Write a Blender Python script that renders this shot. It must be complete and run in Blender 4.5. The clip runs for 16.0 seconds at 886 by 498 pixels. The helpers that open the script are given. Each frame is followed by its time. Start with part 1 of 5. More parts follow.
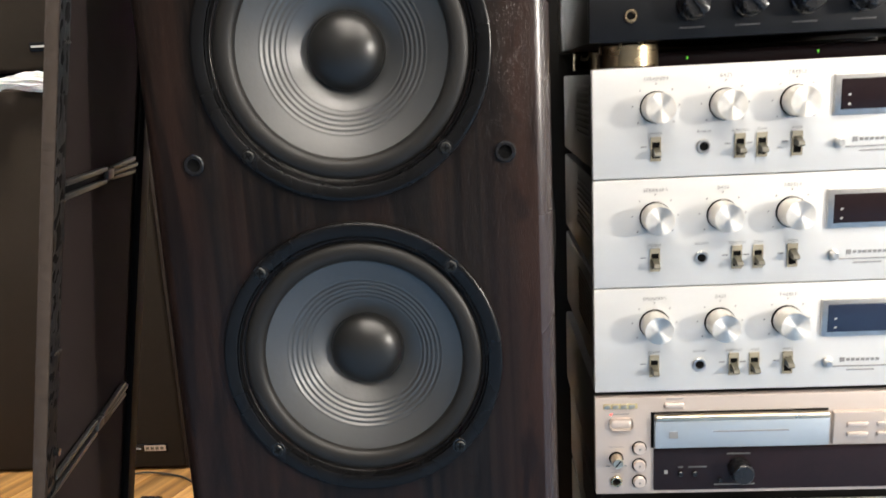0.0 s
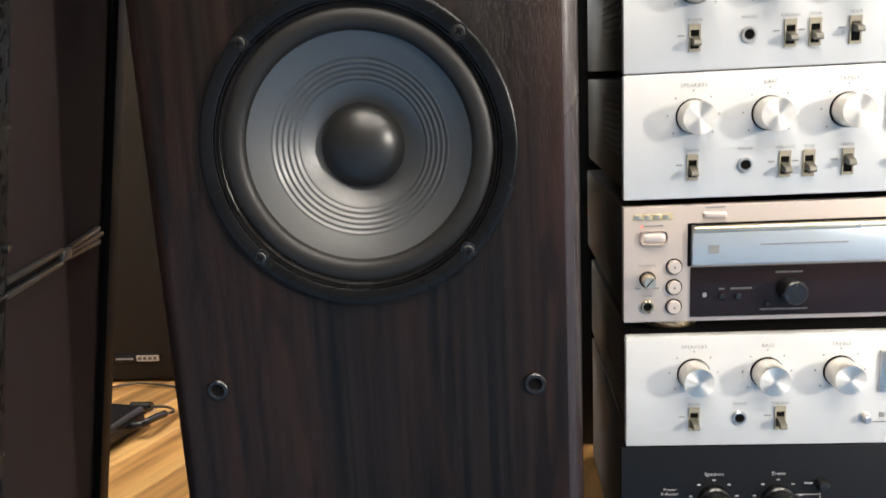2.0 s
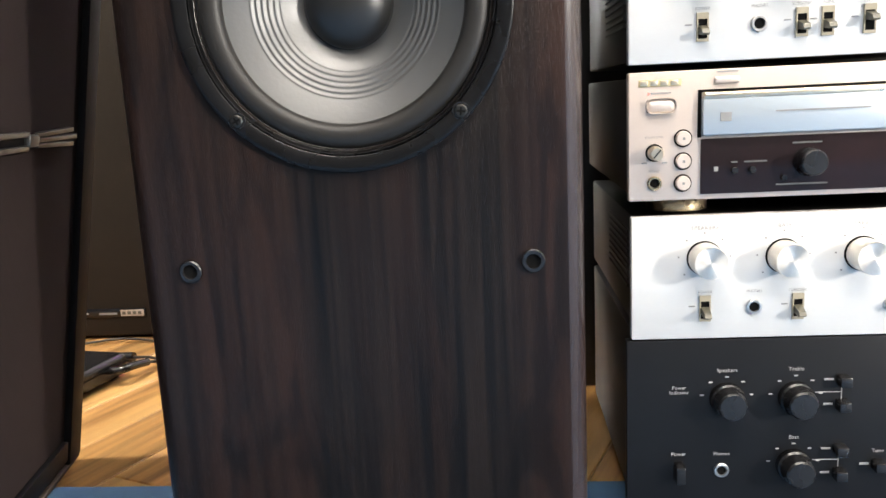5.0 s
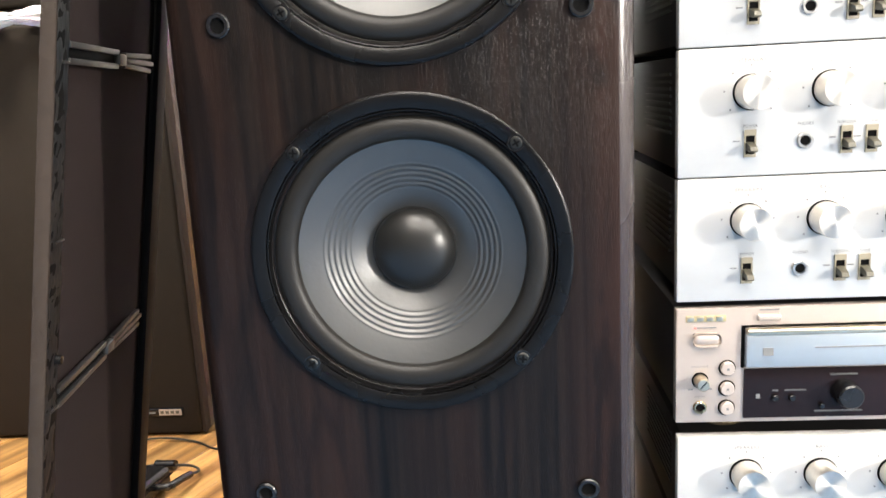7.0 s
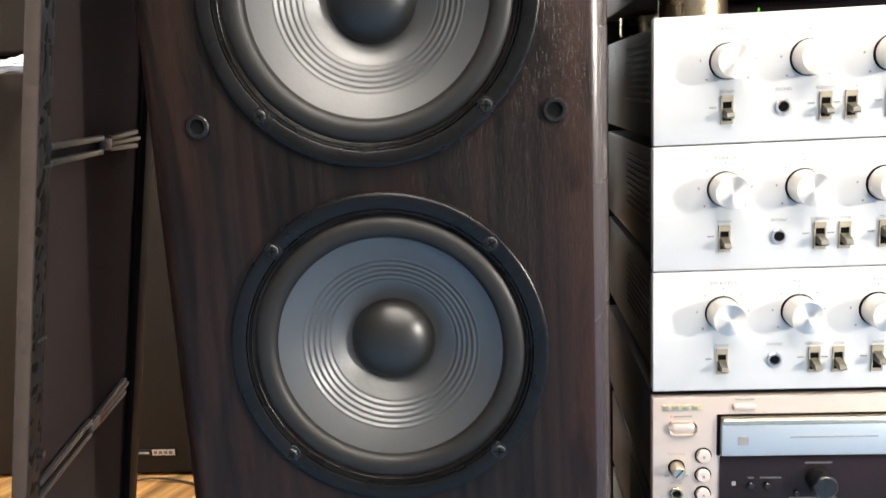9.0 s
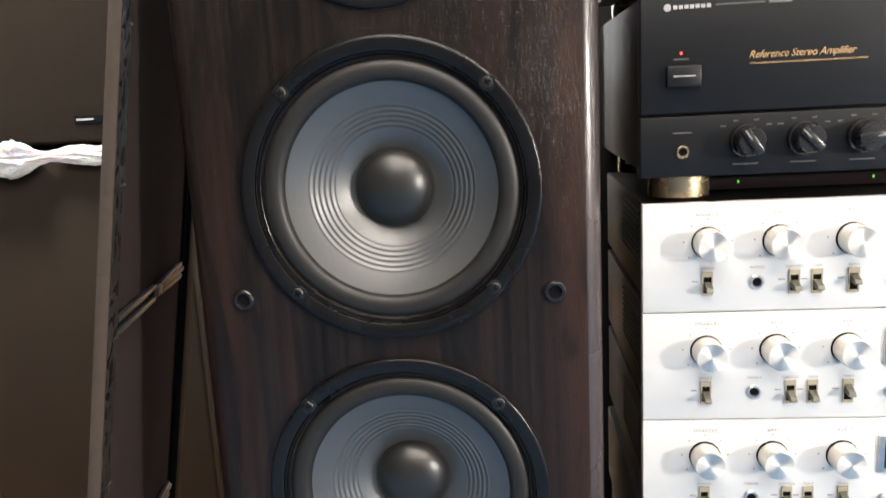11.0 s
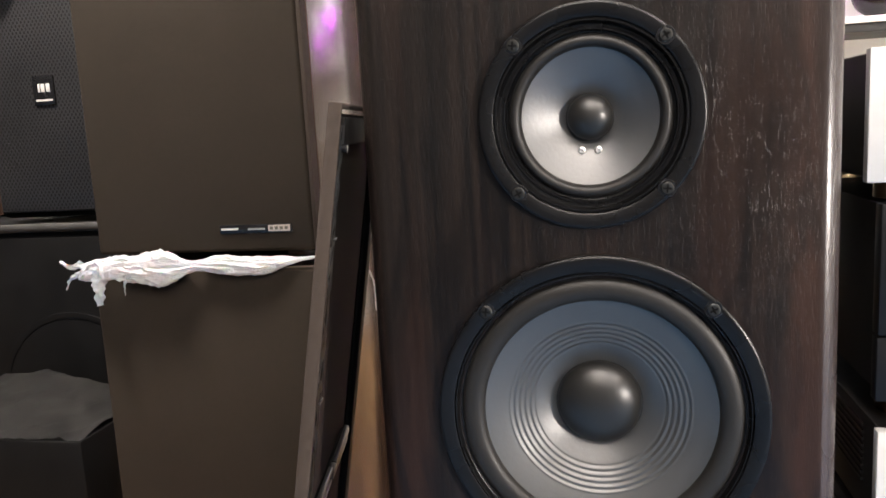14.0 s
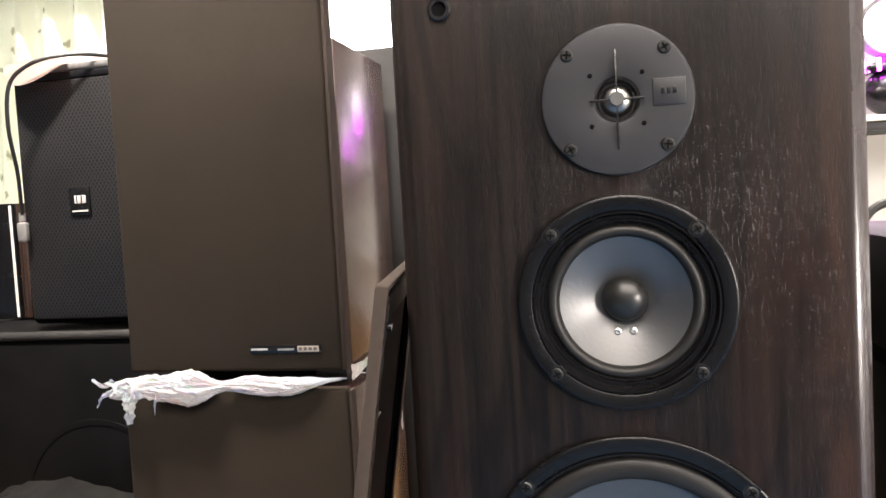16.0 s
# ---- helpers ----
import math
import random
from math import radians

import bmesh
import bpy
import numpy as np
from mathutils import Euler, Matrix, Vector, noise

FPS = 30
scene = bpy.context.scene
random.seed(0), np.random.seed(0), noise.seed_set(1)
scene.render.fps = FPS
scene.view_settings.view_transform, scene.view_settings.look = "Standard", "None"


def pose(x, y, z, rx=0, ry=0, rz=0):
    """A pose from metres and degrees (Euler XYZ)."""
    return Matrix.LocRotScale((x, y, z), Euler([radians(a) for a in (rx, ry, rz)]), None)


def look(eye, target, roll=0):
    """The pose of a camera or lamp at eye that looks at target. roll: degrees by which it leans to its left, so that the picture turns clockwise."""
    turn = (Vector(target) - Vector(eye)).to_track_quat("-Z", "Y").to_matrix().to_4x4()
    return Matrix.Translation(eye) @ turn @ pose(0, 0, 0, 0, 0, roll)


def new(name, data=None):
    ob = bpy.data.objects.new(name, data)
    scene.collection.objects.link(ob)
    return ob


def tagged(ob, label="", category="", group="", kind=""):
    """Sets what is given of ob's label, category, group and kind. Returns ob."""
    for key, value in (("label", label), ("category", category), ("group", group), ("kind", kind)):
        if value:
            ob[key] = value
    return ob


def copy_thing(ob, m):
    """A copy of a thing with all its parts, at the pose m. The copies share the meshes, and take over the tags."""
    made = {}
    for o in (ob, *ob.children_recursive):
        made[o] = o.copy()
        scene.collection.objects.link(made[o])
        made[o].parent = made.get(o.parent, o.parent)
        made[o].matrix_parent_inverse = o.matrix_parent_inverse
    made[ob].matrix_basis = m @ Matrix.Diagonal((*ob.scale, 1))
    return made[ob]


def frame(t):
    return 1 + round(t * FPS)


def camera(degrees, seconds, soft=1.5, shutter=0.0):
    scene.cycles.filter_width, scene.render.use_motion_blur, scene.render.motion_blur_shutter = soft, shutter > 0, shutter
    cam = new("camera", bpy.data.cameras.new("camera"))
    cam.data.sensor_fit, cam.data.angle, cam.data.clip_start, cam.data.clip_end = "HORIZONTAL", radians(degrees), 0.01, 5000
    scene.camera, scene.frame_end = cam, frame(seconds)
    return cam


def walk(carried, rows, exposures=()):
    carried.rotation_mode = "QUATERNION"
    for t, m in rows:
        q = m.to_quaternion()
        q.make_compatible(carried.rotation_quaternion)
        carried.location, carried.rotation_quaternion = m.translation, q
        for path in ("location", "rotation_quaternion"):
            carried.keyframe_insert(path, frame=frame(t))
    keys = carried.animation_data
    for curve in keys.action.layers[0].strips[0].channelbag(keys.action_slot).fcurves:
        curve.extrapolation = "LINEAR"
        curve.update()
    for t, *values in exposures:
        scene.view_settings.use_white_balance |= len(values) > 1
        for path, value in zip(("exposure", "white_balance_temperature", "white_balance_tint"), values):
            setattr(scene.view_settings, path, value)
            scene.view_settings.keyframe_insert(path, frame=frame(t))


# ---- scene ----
cam = camera(58.8, 16.0, 1.5, 0.5)
PATH = [
    (0, (0.241, -0.638, 0.673), (0.121, 1.314, 0.255), -2.9),
    (0.5, (0.237, -0.624, 0.628), (0.093, 1.328, 0.215), -2.9),
    (1, (0.234, -0.609, 0.588), (0.094, 1.34, 0.165), -2.9),
    (1.5, (0.232, -0.598, 0.535), (0.077, 1.349, 0.105), -3.0),
    (2, (0.235, -0.586, 0.491), (0.081, 1.362, 0.066), -2.9),
    (2.5, (0.233, -0.58, 0.452), (0.057, 1.369, 0.041), -2.9),
    (3, (0.242, -0.572, 0.393), (0.054, 1.383, 0.016), -2.8),
    (3.2, (0.242, -0.57, 0.379), (0.056, 1.386, 0.002), -2.7),
    (5.3, (0.23, -0.563, 0.373), (0.08, 1.394, -0.011), -2.8),
    (5.5, (0.223, -0.569, 0.412), (0.074, 1.387, 0.025), -2.8),
    (6, (0.21, -0.575, 0.477), (0.062, 1.38, 0.082), -3.0),
    (6.5, (0.198, -0.575, 0.532), (0.047, 1.38, 0.136), -3.0),
    (7, (0.197, -0.569, 0.563), (0.043, 1.385, 0.164), -3.0),
    (7.5, (0.21, -0.563, 0.58), (0.052, 1.39, 0.182), -3.0),
    (8, (0.221, -0.56, 0.589), (0.058, 1.393, 0.193), -3.0),
    (8.2, (0.221, -0.56, 0.594), (0.058, 1.393, 0.195), -3.0),
    (10.3, (0.215, -0.573, 0.712), (0.057, 1.382, 0.319), -2.9),
    (10.5, (0.218, -0.584, 0.723), (0.038, 1.368, 0.328), -2.9),
    (11, (0.227, -0.615, 0.775), (0.039, 1.338, 0.386), -3.0),
    (11.5, (0.221, -0.604, 0.801), (0.026, 1.348, 0.41), -2.9),
    (12, (0.189, -0.564, 0.839), (-0.01, 1.389, 0.458), -2.9),
    (12.5, (0.151, -0.554, 0.846), (-0.145, 1.387, 0.467), -2.9),
    (13, (0.138, -0.563, 0.869), (-0.223, 1.368, 0.497), -2.8),
    (13.5, (0.128, -0.568, 0.896), (-0.259, 1.363, 0.553), -2.8),
    (14, (0.133, -0.567, 0.919), (-0.264, 1.368, 0.608), -3.2),
    (14.5, (0.127, -0.566, 0.943), (-0.272, 1.373, 0.656), -3.2),
    (15, (0.126, -0.574, 0.978), (-0.287, 1.371, 0.766), -3.3),
    (15.5, (0.125, -0.579, 0.992), (-0.294, 1.371, 0.844), -3.2),
    (16, (0.121, -0.585, 0.998), (-0.307, 1.365, 0.884), -3.2),
]
walk(cam, [(t, look(eye, target, roll)) for t, eye, target, roll in PATH],
     [(0, -0.28, 6600, 12), (1.5, -0.18, 6600, 12), (2.5, -0.16, 6600, 12), (3.2, 0.14, 6600, 12), (5.3, 0.3, 6500, 12), (8.2, 0.25, 6500, 12), (11.0, 0.05, 6600, 13), (12.5, -0.05, 6650, 15), (14.5, -0.1, 6600, 16), (16.0, -0.02, 6600, 16)])

# ---- world, lights, exposure ----
world = bpy.data.worlds.new("sky")
scene.world = world
world.use_nodes = True
wn = world.node_tree.nodes
sky = wn.new("ShaderNodeTexSky")
sky.sky_type, sky.sun_disc, sky.sun_elevation, sky.sun_rotation = "NISHITA", False, radians(40), radians(200)
wn["Background"].inputs["Strength"].default_value = 0.12
world.node_tree.links.new(sky.outputs[0], wn["Background"].inputs["Color"])


def area(name, m, w, h, watts, colour):
    lamp = bpy.data.lights.new(name, "AREA")
    lamp.shape, lamp.size, lamp.size_y, lamp.energy, lamp.color = "RECTANGLE", w, h, watts, colour
    ob = new(name, lamp)
    ob.matrix_world = m
    return ob


# warm key for a compact lamp at the right; its wall opening is added
KEY = (2.92, -2.05, 1.08)
area("window_light_east", look(KEY, (0.4, 0.0, 0.7)), 0.20, 0.26, 136, (1.0, 0.945, 0.86))
area("window_light_back", look((-2.4, 4.32, 1.7), (-1.6, 0.0, 0.8)), 2.8, 1.3, 90, (0.95, 0.98, 1.0))
TUBES = [(0.15, -1.05), (1.65, -1.05), (0.15, -2.3), (1.65, -2.3)]
# extra panel, added to brighten the far right wall
BACK_FILL = (1.3, 2.3)
for tx, ty in TUBES:
    area("panel_light", look((tx, ty, 2.66), (tx, ty + 0.001, 0.0)), 1.16, 0.56, 42, (1.0, 0.92, 0.80))
# fill light of the added back panel
area("panel_light", look((*BACK_FILL, 2.66), (BACK_FILL[0], BACK_FILL[1] + 0.001, 0.0)), 1.16, 0.56, 58, (1.0, 0.97, 0.92))
area("downlight_light", look((-1.0, 0.30, 2.68), (-0.85, 0.35, 0)), 0.22, 0.22, 155, (1.0, 0.92, 0.80))


# ---- materials ----
def material(name, colour, rough=0.5, metal=0.0, second=None, scale=8.0, stretch=(1, 1, 1), fine=180.0, bump=0.05, rvar=0.1, coat=0.0, spec=0.5):
    """Two-scale procedural surface: broad colour drift, fine grain in colour, roughness and relief."""
    m = bpy.data.materials.new(name)
    m.use_nodes = True
    nt = m.node_tree
    n, link = nt.nodes, nt.links.new
    b = n["Principled BSDF"]
    geo = n.new("ShaderNodeTexCoord")
    mp = n.new("ShaderNodeMapping")
    mp.inputs["Scale"].default_value = stretch
    link(geo.outputs["Object"], mp.inputs["Vector"])
    a, f = n.new("ShaderNodeTexNoise"), n.new("ShaderNodeTexNoise")
    a.inputs["Scale"].default_value, a.inputs["Detail"].default_value = scale, 5
    f.inputs["Scale"].default_value, f.inputs["Detail"].default_value = fine, 3
    link(mp.outputs[0], a.inputs["Vector"])
    link(mp.outputs[0], f.inputs["Vector"])
    mix = n.new("ShaderNodeMix")
    mix.data_type = "RGBA"
    second = second or [c * 0.78 for c in colour]
    mix.inputs[6].default_value, mix.inputs[7].default_value = (*colour, 1), (*second, 1)
    add = n.new("ShaderNodeMath")
    add.operation = "MULTIPLY_ADD"
    add.inputs[1].default_value = 0.3
    link(f.outputs[0], add.inputs[0])
    ramp = n.new("ShaderNodeMapRange")
    ramp.inputs[1].default_value, ramp.inputs[2].default_value = 0.45, 0.85
    link(a.outputs[0], add.inputs[2])
    link(add.outputs[0], ramp.inputs[0])
    link(ramp.outputs[0], mix.inputs[0])
    link(mix.outputs[2], b.inputs["Base Color"])
    rr = n.new("ShaderNodeMapRange")
    rr.inputs[3].default_value, rr.inputs[4].default_value = max(0.02, rough - rvar), min(1, rough + rvar)
    link(a.outputs[0], rr.inputs[0])
    link(rr.outputs[0], b.inputs["Roughness"])
    b.inputs["Metallic"].default_value = metal
    b.inputs["Coat Weight"].default_value = coat
    b.inputs["Specular IOR Level"].default_value = spec
    if bump:
        bp = n.new("ShaderNodeBump")
        bp.inputs["Strength"].default_value, bp.inputs["Distance"].default_value = bump, 0.001
        link(f.outputs[0], bp.inputs["Height"])
        link(bp.outputs[0], b.inputs["Normal"])
    return m


def glow(name, colour, strength):
    m = bpy.data.materials.new(name)
    m.use_nodes = True
    b = m.node_tree.nodes["Principled BSDF"]
    b.inputs["Base Color"].default_value = (*[0.5 * c for c in colour], 1)
    b.inputs["Emission Color"].default_value = (*colour, 1)
    b.inputs["Emission Strength"].default_value = strength
    return m


def weave(name, colour, second, size, rough=0.9, depth=0.35):
    """Cloth: crossed threads in relief over a broad, faded drift of colour."""
    m = material(name, colour, rough, 0, second, 3.0, (1, 1, 1), 90.0, 0, 0.05, 0, 0.2)
    nt = m.node_tree
    n, link = nt.nodes, nt.links.new
    tc = n.new("ShaderNodeTexCoord")
    bands = []
    for axis in "XZ":
        w = n.new("ShaderNodeTexWave")
        w.bands_direction = axis
        w.inputs["Scale"].default_value, w.inputs["Distortion"].default_value, w.inputs["Detail Scale"].default_value = size, 0.6, 2
        link(tc.outputs["Object"], w.inputs["Vector"])
        bands.append(w)
    mul = n.new("ShaderNodeMath")
    mul.operation = "MULTIPLY"
    link(bands[0].outputs["Fac"], mul.inputs[0])
    link(bands[1].outputs["Fac"], mul.inputs[1])
    bp = n.new("ShaderNodeBump")
    bp.inputs["Strength"].default_value, bp.inputs["Distance"].default_value = depth, 0.0008
    link(mul.outputs[0], bp.inputs["Height"])
    link(bp.outputs[0], n["Principled BSDF"].inputs["Normal"])
    return m


def veneer(name, dark, mid, red, rough, pores=0.5, coat=0.0, shine=0.32, figure=0.0):
    """Upright-grained veneer: streaks, a reddish drift and open pores that catch the light."""
    m = bpy.data.materials.new(name)
    m.use_nodes = True
    nt = m.node_tree
    n, link = nt.nodes, nt.links.new
    b = n["Principled BSDF"]
    tc = n.new("ShaderNodeTexCoord")

    def grain(sx, sz, detail, dist=0.0):
        mp, t = n.new("ShaderNodeMapping"), n.new("ShaderNodeTexNoise")
        mp.inputs["Scale"].default_value = (sx, sx, sz)
        t.inputs["Scale"].default_value, t.inputs["Detail"].default_value, t.inputs["Distortion"].default_value = 1, detail, dist
        link(tc.outputs["Object"], mp.inputs["Vector"])
        link(mp.outputs[0], t.inputs["Vector"])
        return t

    broad, streak, pore, worn, wave = grain(11, 0.9, 5, 1.2), grain(150, 2.8, 5, 0.3), grain(1800, 85, 2), grain(7, 5, 3), grain(26, 4.2, 4, 1.8)
    one, two = n.new("ShaderNodeMix"), n.new("ShaderNodeMix")
    one.data_type = two.data_type = "RGBA"
    one.inputs[6].default_value, one.inputs[7].default_value = (*dark, 1), (*mid, 1)
    two.inputs[7].default_value = (*red, 1)
    s1, s2 = n.new("ShaderNodeMapRange"), n.new("ShaderNodeMapRange")
    s1.inputs[1].default_value, s1.inputs[2].default_value = 0.33, 0.66
    s2.inputs[1].default_value, s2.inputs[2].default_value, s2.inputs[4].default_value = 0.46, 0.72, 0.85
    link(streak.outputs[0], s1.inputs[0])
    link(broad.outputs[0], s2.inputs[0])
    link(s1.outputs[0], one.inputs[0])
    link(s2.outputs[0], two.inputs[0])
    link(one.outputs[2], two.inputs[6])
    three, s3 = n.new("ShaderNodeMix"), n.new("ShaderNodeMapRange")
    three.data_type = "RGBA"
    three.inputs[7].default_value = (*dark, 1)
    s3.inputs[1].default_value, s3.inputs[2].default_value, s3.inputs[4].default_value = 0.50, 0.62, figure
    link(wave.outputs[0], s3.inputs[0])
    link(s3.outputs[0], three.inputs[0])
    link(two.outputs[2], three.inputs[6])
    link(three.outputs[2], b.inputs["Base Color"])
    pr = n.new("ShaderNodeMapRange")
    pr.inputs[1].default_value, pr.inputs[2].default_value = 0.565, 0.63
    pm = n.new("ShaderNodeMath")
    pm.operation = "MULTIPLY_ADD"
    pm.inputs[1].default_value = 0.45
    link(worn.outputs[0], pm.inputs[0])
    pk = n.new("ShaderNodeMath")
    pk.operation = "SUBTRACT"
    pk.inputs[1].default_value = 0.22
    link(pore.outputs[0], pk.inputs[0])
    link(pk.outputs[0], pm.inputs[2])
    link(pm.outputs[0], pr.inputs[0])
    bp = n.new("ShaderNodeBump")
    bp.inputs["Strength"].default_value, bp.inputs["Distance"].default_value = pores, 0.0005
    bp.invert = True
    link(pr.outputs[0], bp.inputs["Height"])
    link(bp.outputs[0], b.inputs["Normal"])
    rr = n.new("ShaderNodeMapRange")
    rr.inputs[3].default_value, rr.inputs[4].default_value = rough - 0.1, rough + 0.12
    link(worn.outputs[0], rr.inputs[0])
    link(rr.outputs[0], b.inputs["Roughness"])
    b.inputs["Coat Weight"].default_value = coat
    b.inputs["Coat Roughness"].default_value = 0.25
    b.inputs["Specular IOR Level"].default_value = shine
    return m


def brushed(name, colour, rough, aniso=0.8):
    """Turned metal: the highlight spreads round the knob's axis."""
    m = material(name, colour, rough, 1.0, None, 20, (1, 1, 1), 300, 0, 0.04)
    n = m.node_tree.nodes
    t = n.new("ShaderNodeTangent")
    t.direction_type, t.axis = "RADIAL", "Y"
    b = n["Principled BSDF"]
    b.inputs["Anisotropic"].default_value = aniso
    m.node_tree.links.new(t.outputs[0], b.inputs["Tangent"])
    return m


def clear_glass(name, tint=(1, 1, 1), rough=0.02):
    m = bpy.data.materials.new(name)
    m.use_nodes = True
    b = m.node_tree.nodes["Principled BSDF"]
    b.inputs["Base Color"].default_value = (*tint, 1)
    b.inputs["Transmission Weight"].default_value, b.inputs["Roughness"].default_value = 1.0, rough
    return m


EBONY = veneer("dark_ebony_veneer", (0.0030, 0.0026, 0.0026), (0.0122, 0.0086, 0.0070), (0.0235, 0.0114, 0.0080), 0.33, 0.34, 0.0, 0.20, 0.62)
# polish plus a paler base colour that puts the highlight into the edge
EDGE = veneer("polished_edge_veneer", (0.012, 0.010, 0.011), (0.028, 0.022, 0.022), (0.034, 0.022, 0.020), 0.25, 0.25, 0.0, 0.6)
ROSEWOOD = veneer("glossy_rosewood_veneer", (0.022, 0.0125, 0.0095), (0.050, 0.031, 0.024), (0.066, 0.032, 0.025), 0.20, 0.06, 0.4, 0.5)
PLASTIC = material("black_moulded_plastic", (0.0055, 0.0055, 0.0062), 0.25, 0, (0.0078, 0.0078, 0.0086), 20, fine=600, bump=0.0)
FLANGE = material("satin_black_flange", (0.0030, 0.0030, 0.0032), 0.28, 0, (0.0042, 0.0042, 0.0045), 20, fine=600, bump=0.0, spec=0.27)
PLATE = material("charcoal_plastic_plate", (0.0165, 0.0168, 0.0185), 0.42, 0, (0.0135, 0.0138, 0.0155), 30, fine=700, bump=0.05)
RUBBER = material("black_rubber_surround", (0.0118, 0.0110, 0.0100), 0.46, 0, (0.0092, 0.0086, 0.0078), 30, fine=500, bump=0.02, spec=0.34)
CONE = material("grey_pulp_cone", (0.030, 0.031, 0.031), 0.40, 0, (0.024, 0.025, 0.025), 14, fine=260, bump=0.10, spec=0.9)
MIDCONE = material("satin_grey_cone", (0.026, 0.027, 0.028), 0.42, 0, (0.020, 0.021, 0.022), 16, fine=320, bump=0.12, spec=1.0)
for cone_material in (CONE, MIDCONE):
    cone_material.node_tree.nodes["Principled BSDF"].inputs["IOR"].default_value = 1.60
CAP = material("dark_dust_cap", (0.0105, 0.0103, 0.0090), 0.36, 0, (0.0082, 0.0082, 0.0085), 20, fine=400, bump=0.04)
STEEL = material("dark_zinc_screw", (0.060, 0.060, 0.056), 0.42, 1.0, (0.05, 0.05, 0.05), 120, fine=900, bump=0.05)
TITAN = material("titanium_dome", (0.34, 0.33, 0.31), 0.34, 1.0, None, 60, fine=600, bump=0.02)
BLACK = material("matt_black_hole", (0.004, 0.004, 0.004), 0.8, 0, None, 40, bump=0, spec=0.05)
BARPLASTIC = material("satin_black_bar", (0.026, 0.026, 0.026), 0.34, 0, (0.018, 0.018, 0.018), 60, fine=400, bump=0.05)
SILVER = material("anodised_silver_face", (0.60, 0.60, 0.585), 0.42, 0.25, (0.55, 0.55, 0.535), 5, (1, 1, 6), 240, 0.03, 0.06)
CHAMPAGNE = material("champagne_face", (0.52, 0.45, 0.40), 0.40, 0.35, (0.465, 0.40, 0.355), 5, (1, 1, 6), 260, 0.03, 0.06)
TRAY = material("pale_steel_tray", (0.40, 0.45, 0.49), 0.30, 0.45, (0.36, 0.41, 0.45), 6, (1, 1, 8), 260, 0.02, 0.05)
KNOB = brushed("turned_aluminium", (0.88, 0.84, 0.77), 0.45, 0.78)
KNOB_SIDE = material("satin_aluminium_side", (0.80, 0.76, 0.70), 0.34, 1.0, None, 40, fine=500, bump=0.02)
BRASS = material("gilt_metal", (0.60, 0.49, 0.32), 0.26, 1.0, (0.48, 0.38, 0.24), 60, fine=400, bump=0.02)
PALEGOLD = material("pale_gilt_metal", (0.74, 0.66, 0.52), 0.32, 1.0, (0.66, 0.58, 0.44), 60, fine=400, bump=0.02)
NICKEL = material("dull_nickel", (0.66, 0.65, 0.63), 0.34, 1.0, (0.5, 0.49, 0.47), 90, fine=500, bump=0.04)
TOGGLE = material("olive_switch_plastic", (0.105, 0.098, 0.072), 0.45, 0, (0.075, 0.07, 0.052), 120, fine=500, bump=0.03)
TOGGLE_FRAME = material("beige_switch_frame", (0.30, 0.265, 0.19), 0.5, 0, None, 120, fine=500, bump=0.03)
CASE = material("black_steel_case", (0.013, 0.0125, 0.0125), 0.45, 0, (0.020, 0.019, 0.0185), 9, fine=700, bump=0.08, spec=0.36)
FASCIA = material("blue_black_fascia", (0.0056, 0.0060, 0.0072), 0.42, 0, (0.0044, 0.0048, 0.0058), 6, (1, 1, 3), 600, 0.05, spec=0.24)
SMOKED = material("smoked_display", (0.010, 0.008, 0.009), 0.14, 0, (0.018, 0.010, 0.011), 5, bump=0, spec=0.22)
BLUEGLASS = material("blue_display", (0.020, 0.032, 0.060), 0.12, 0, (0.015, 0.022, 0.045), 5, bump=0)
INK = material("grey_print", (0.22, 0.22, 0.22), 0.6, 0, None, 50, bump=0)
PALEINK = material("pale_print", (0.52, 0.52, 0.50), 0.6, 0, None, 50, bump=0)
DIMINK = material("faded_pale_print", (0.33, 0.33, 0.33), 0.6, 0, None, 50, bump=0)
GILTPRINT = material("dull_gilt", (0.40, 0.33, 0.19), 0.6, 0.0, (0.34, 0.29, 0.15), 60, fine=500, bump=0.02)
GOLDINK = material("gold_print", (0.46, 0.30, 0.14), 0.45, 0.3, None, 50, bump=0)
CLOTH = weave("brown_grille_cloth", (0.0266, 0.0200, 0.0143), (0.0204, 0.0154, 0.0111), 420)
CLOTH_EDGE = weave("taupe_grille_cloth", (0.041, 0.0305, 0.0245), (0.031, 0.0235, 0.019), 430, 0.85, 0.5)
CLOTH_BACK = weave("cloth_back", (0.0195, 0.0122, 0.0112), (0.0142, 0.0090, 0.0084), 300)
FRAMEWOOD = material("black_grille_frame", (0.0026, 0.0026, 0.0028), 0.6, 0, (0.0045, 0.0047, 0.0055), 30, fine=300, bump=0.2, spec=0.08)
BLUETAPE = material("blue_black_glue", (0.018, 0.023, 0.030), 0.38, 0, (0.008, 0.009, 0.011), 55, (1, 1, 0.5), 200, 0.5, spec=0.35)
PABOX = material("black_textured_paint", (0.0032, 0.0032, 0.0034), 0.6, 0, (0.0050, 0.0050, 0.0052), 12, fine=420, bump=0.5, spec=0.10)
DUSTY = material("dusty_black_top", (0.008, 0.008, 0.0083), 0.75, 0, (0.024, 0.0235, 0.0225), 11, fine=260, bump=0.2)
FRONTFLOOR = material("blue_mat", (0.050, 0.122, 0.235), 0.7, 0, (0.040, 0.100, 0.195), 3, fine=120, bump=0.2)
DIMWALL = material("blue_grey_wall_paint", (0.11, 0.115, 0.125), 0.75, 0, (0.092, 0.097, 0.106), 2.5, fine=160, bump=0.15)
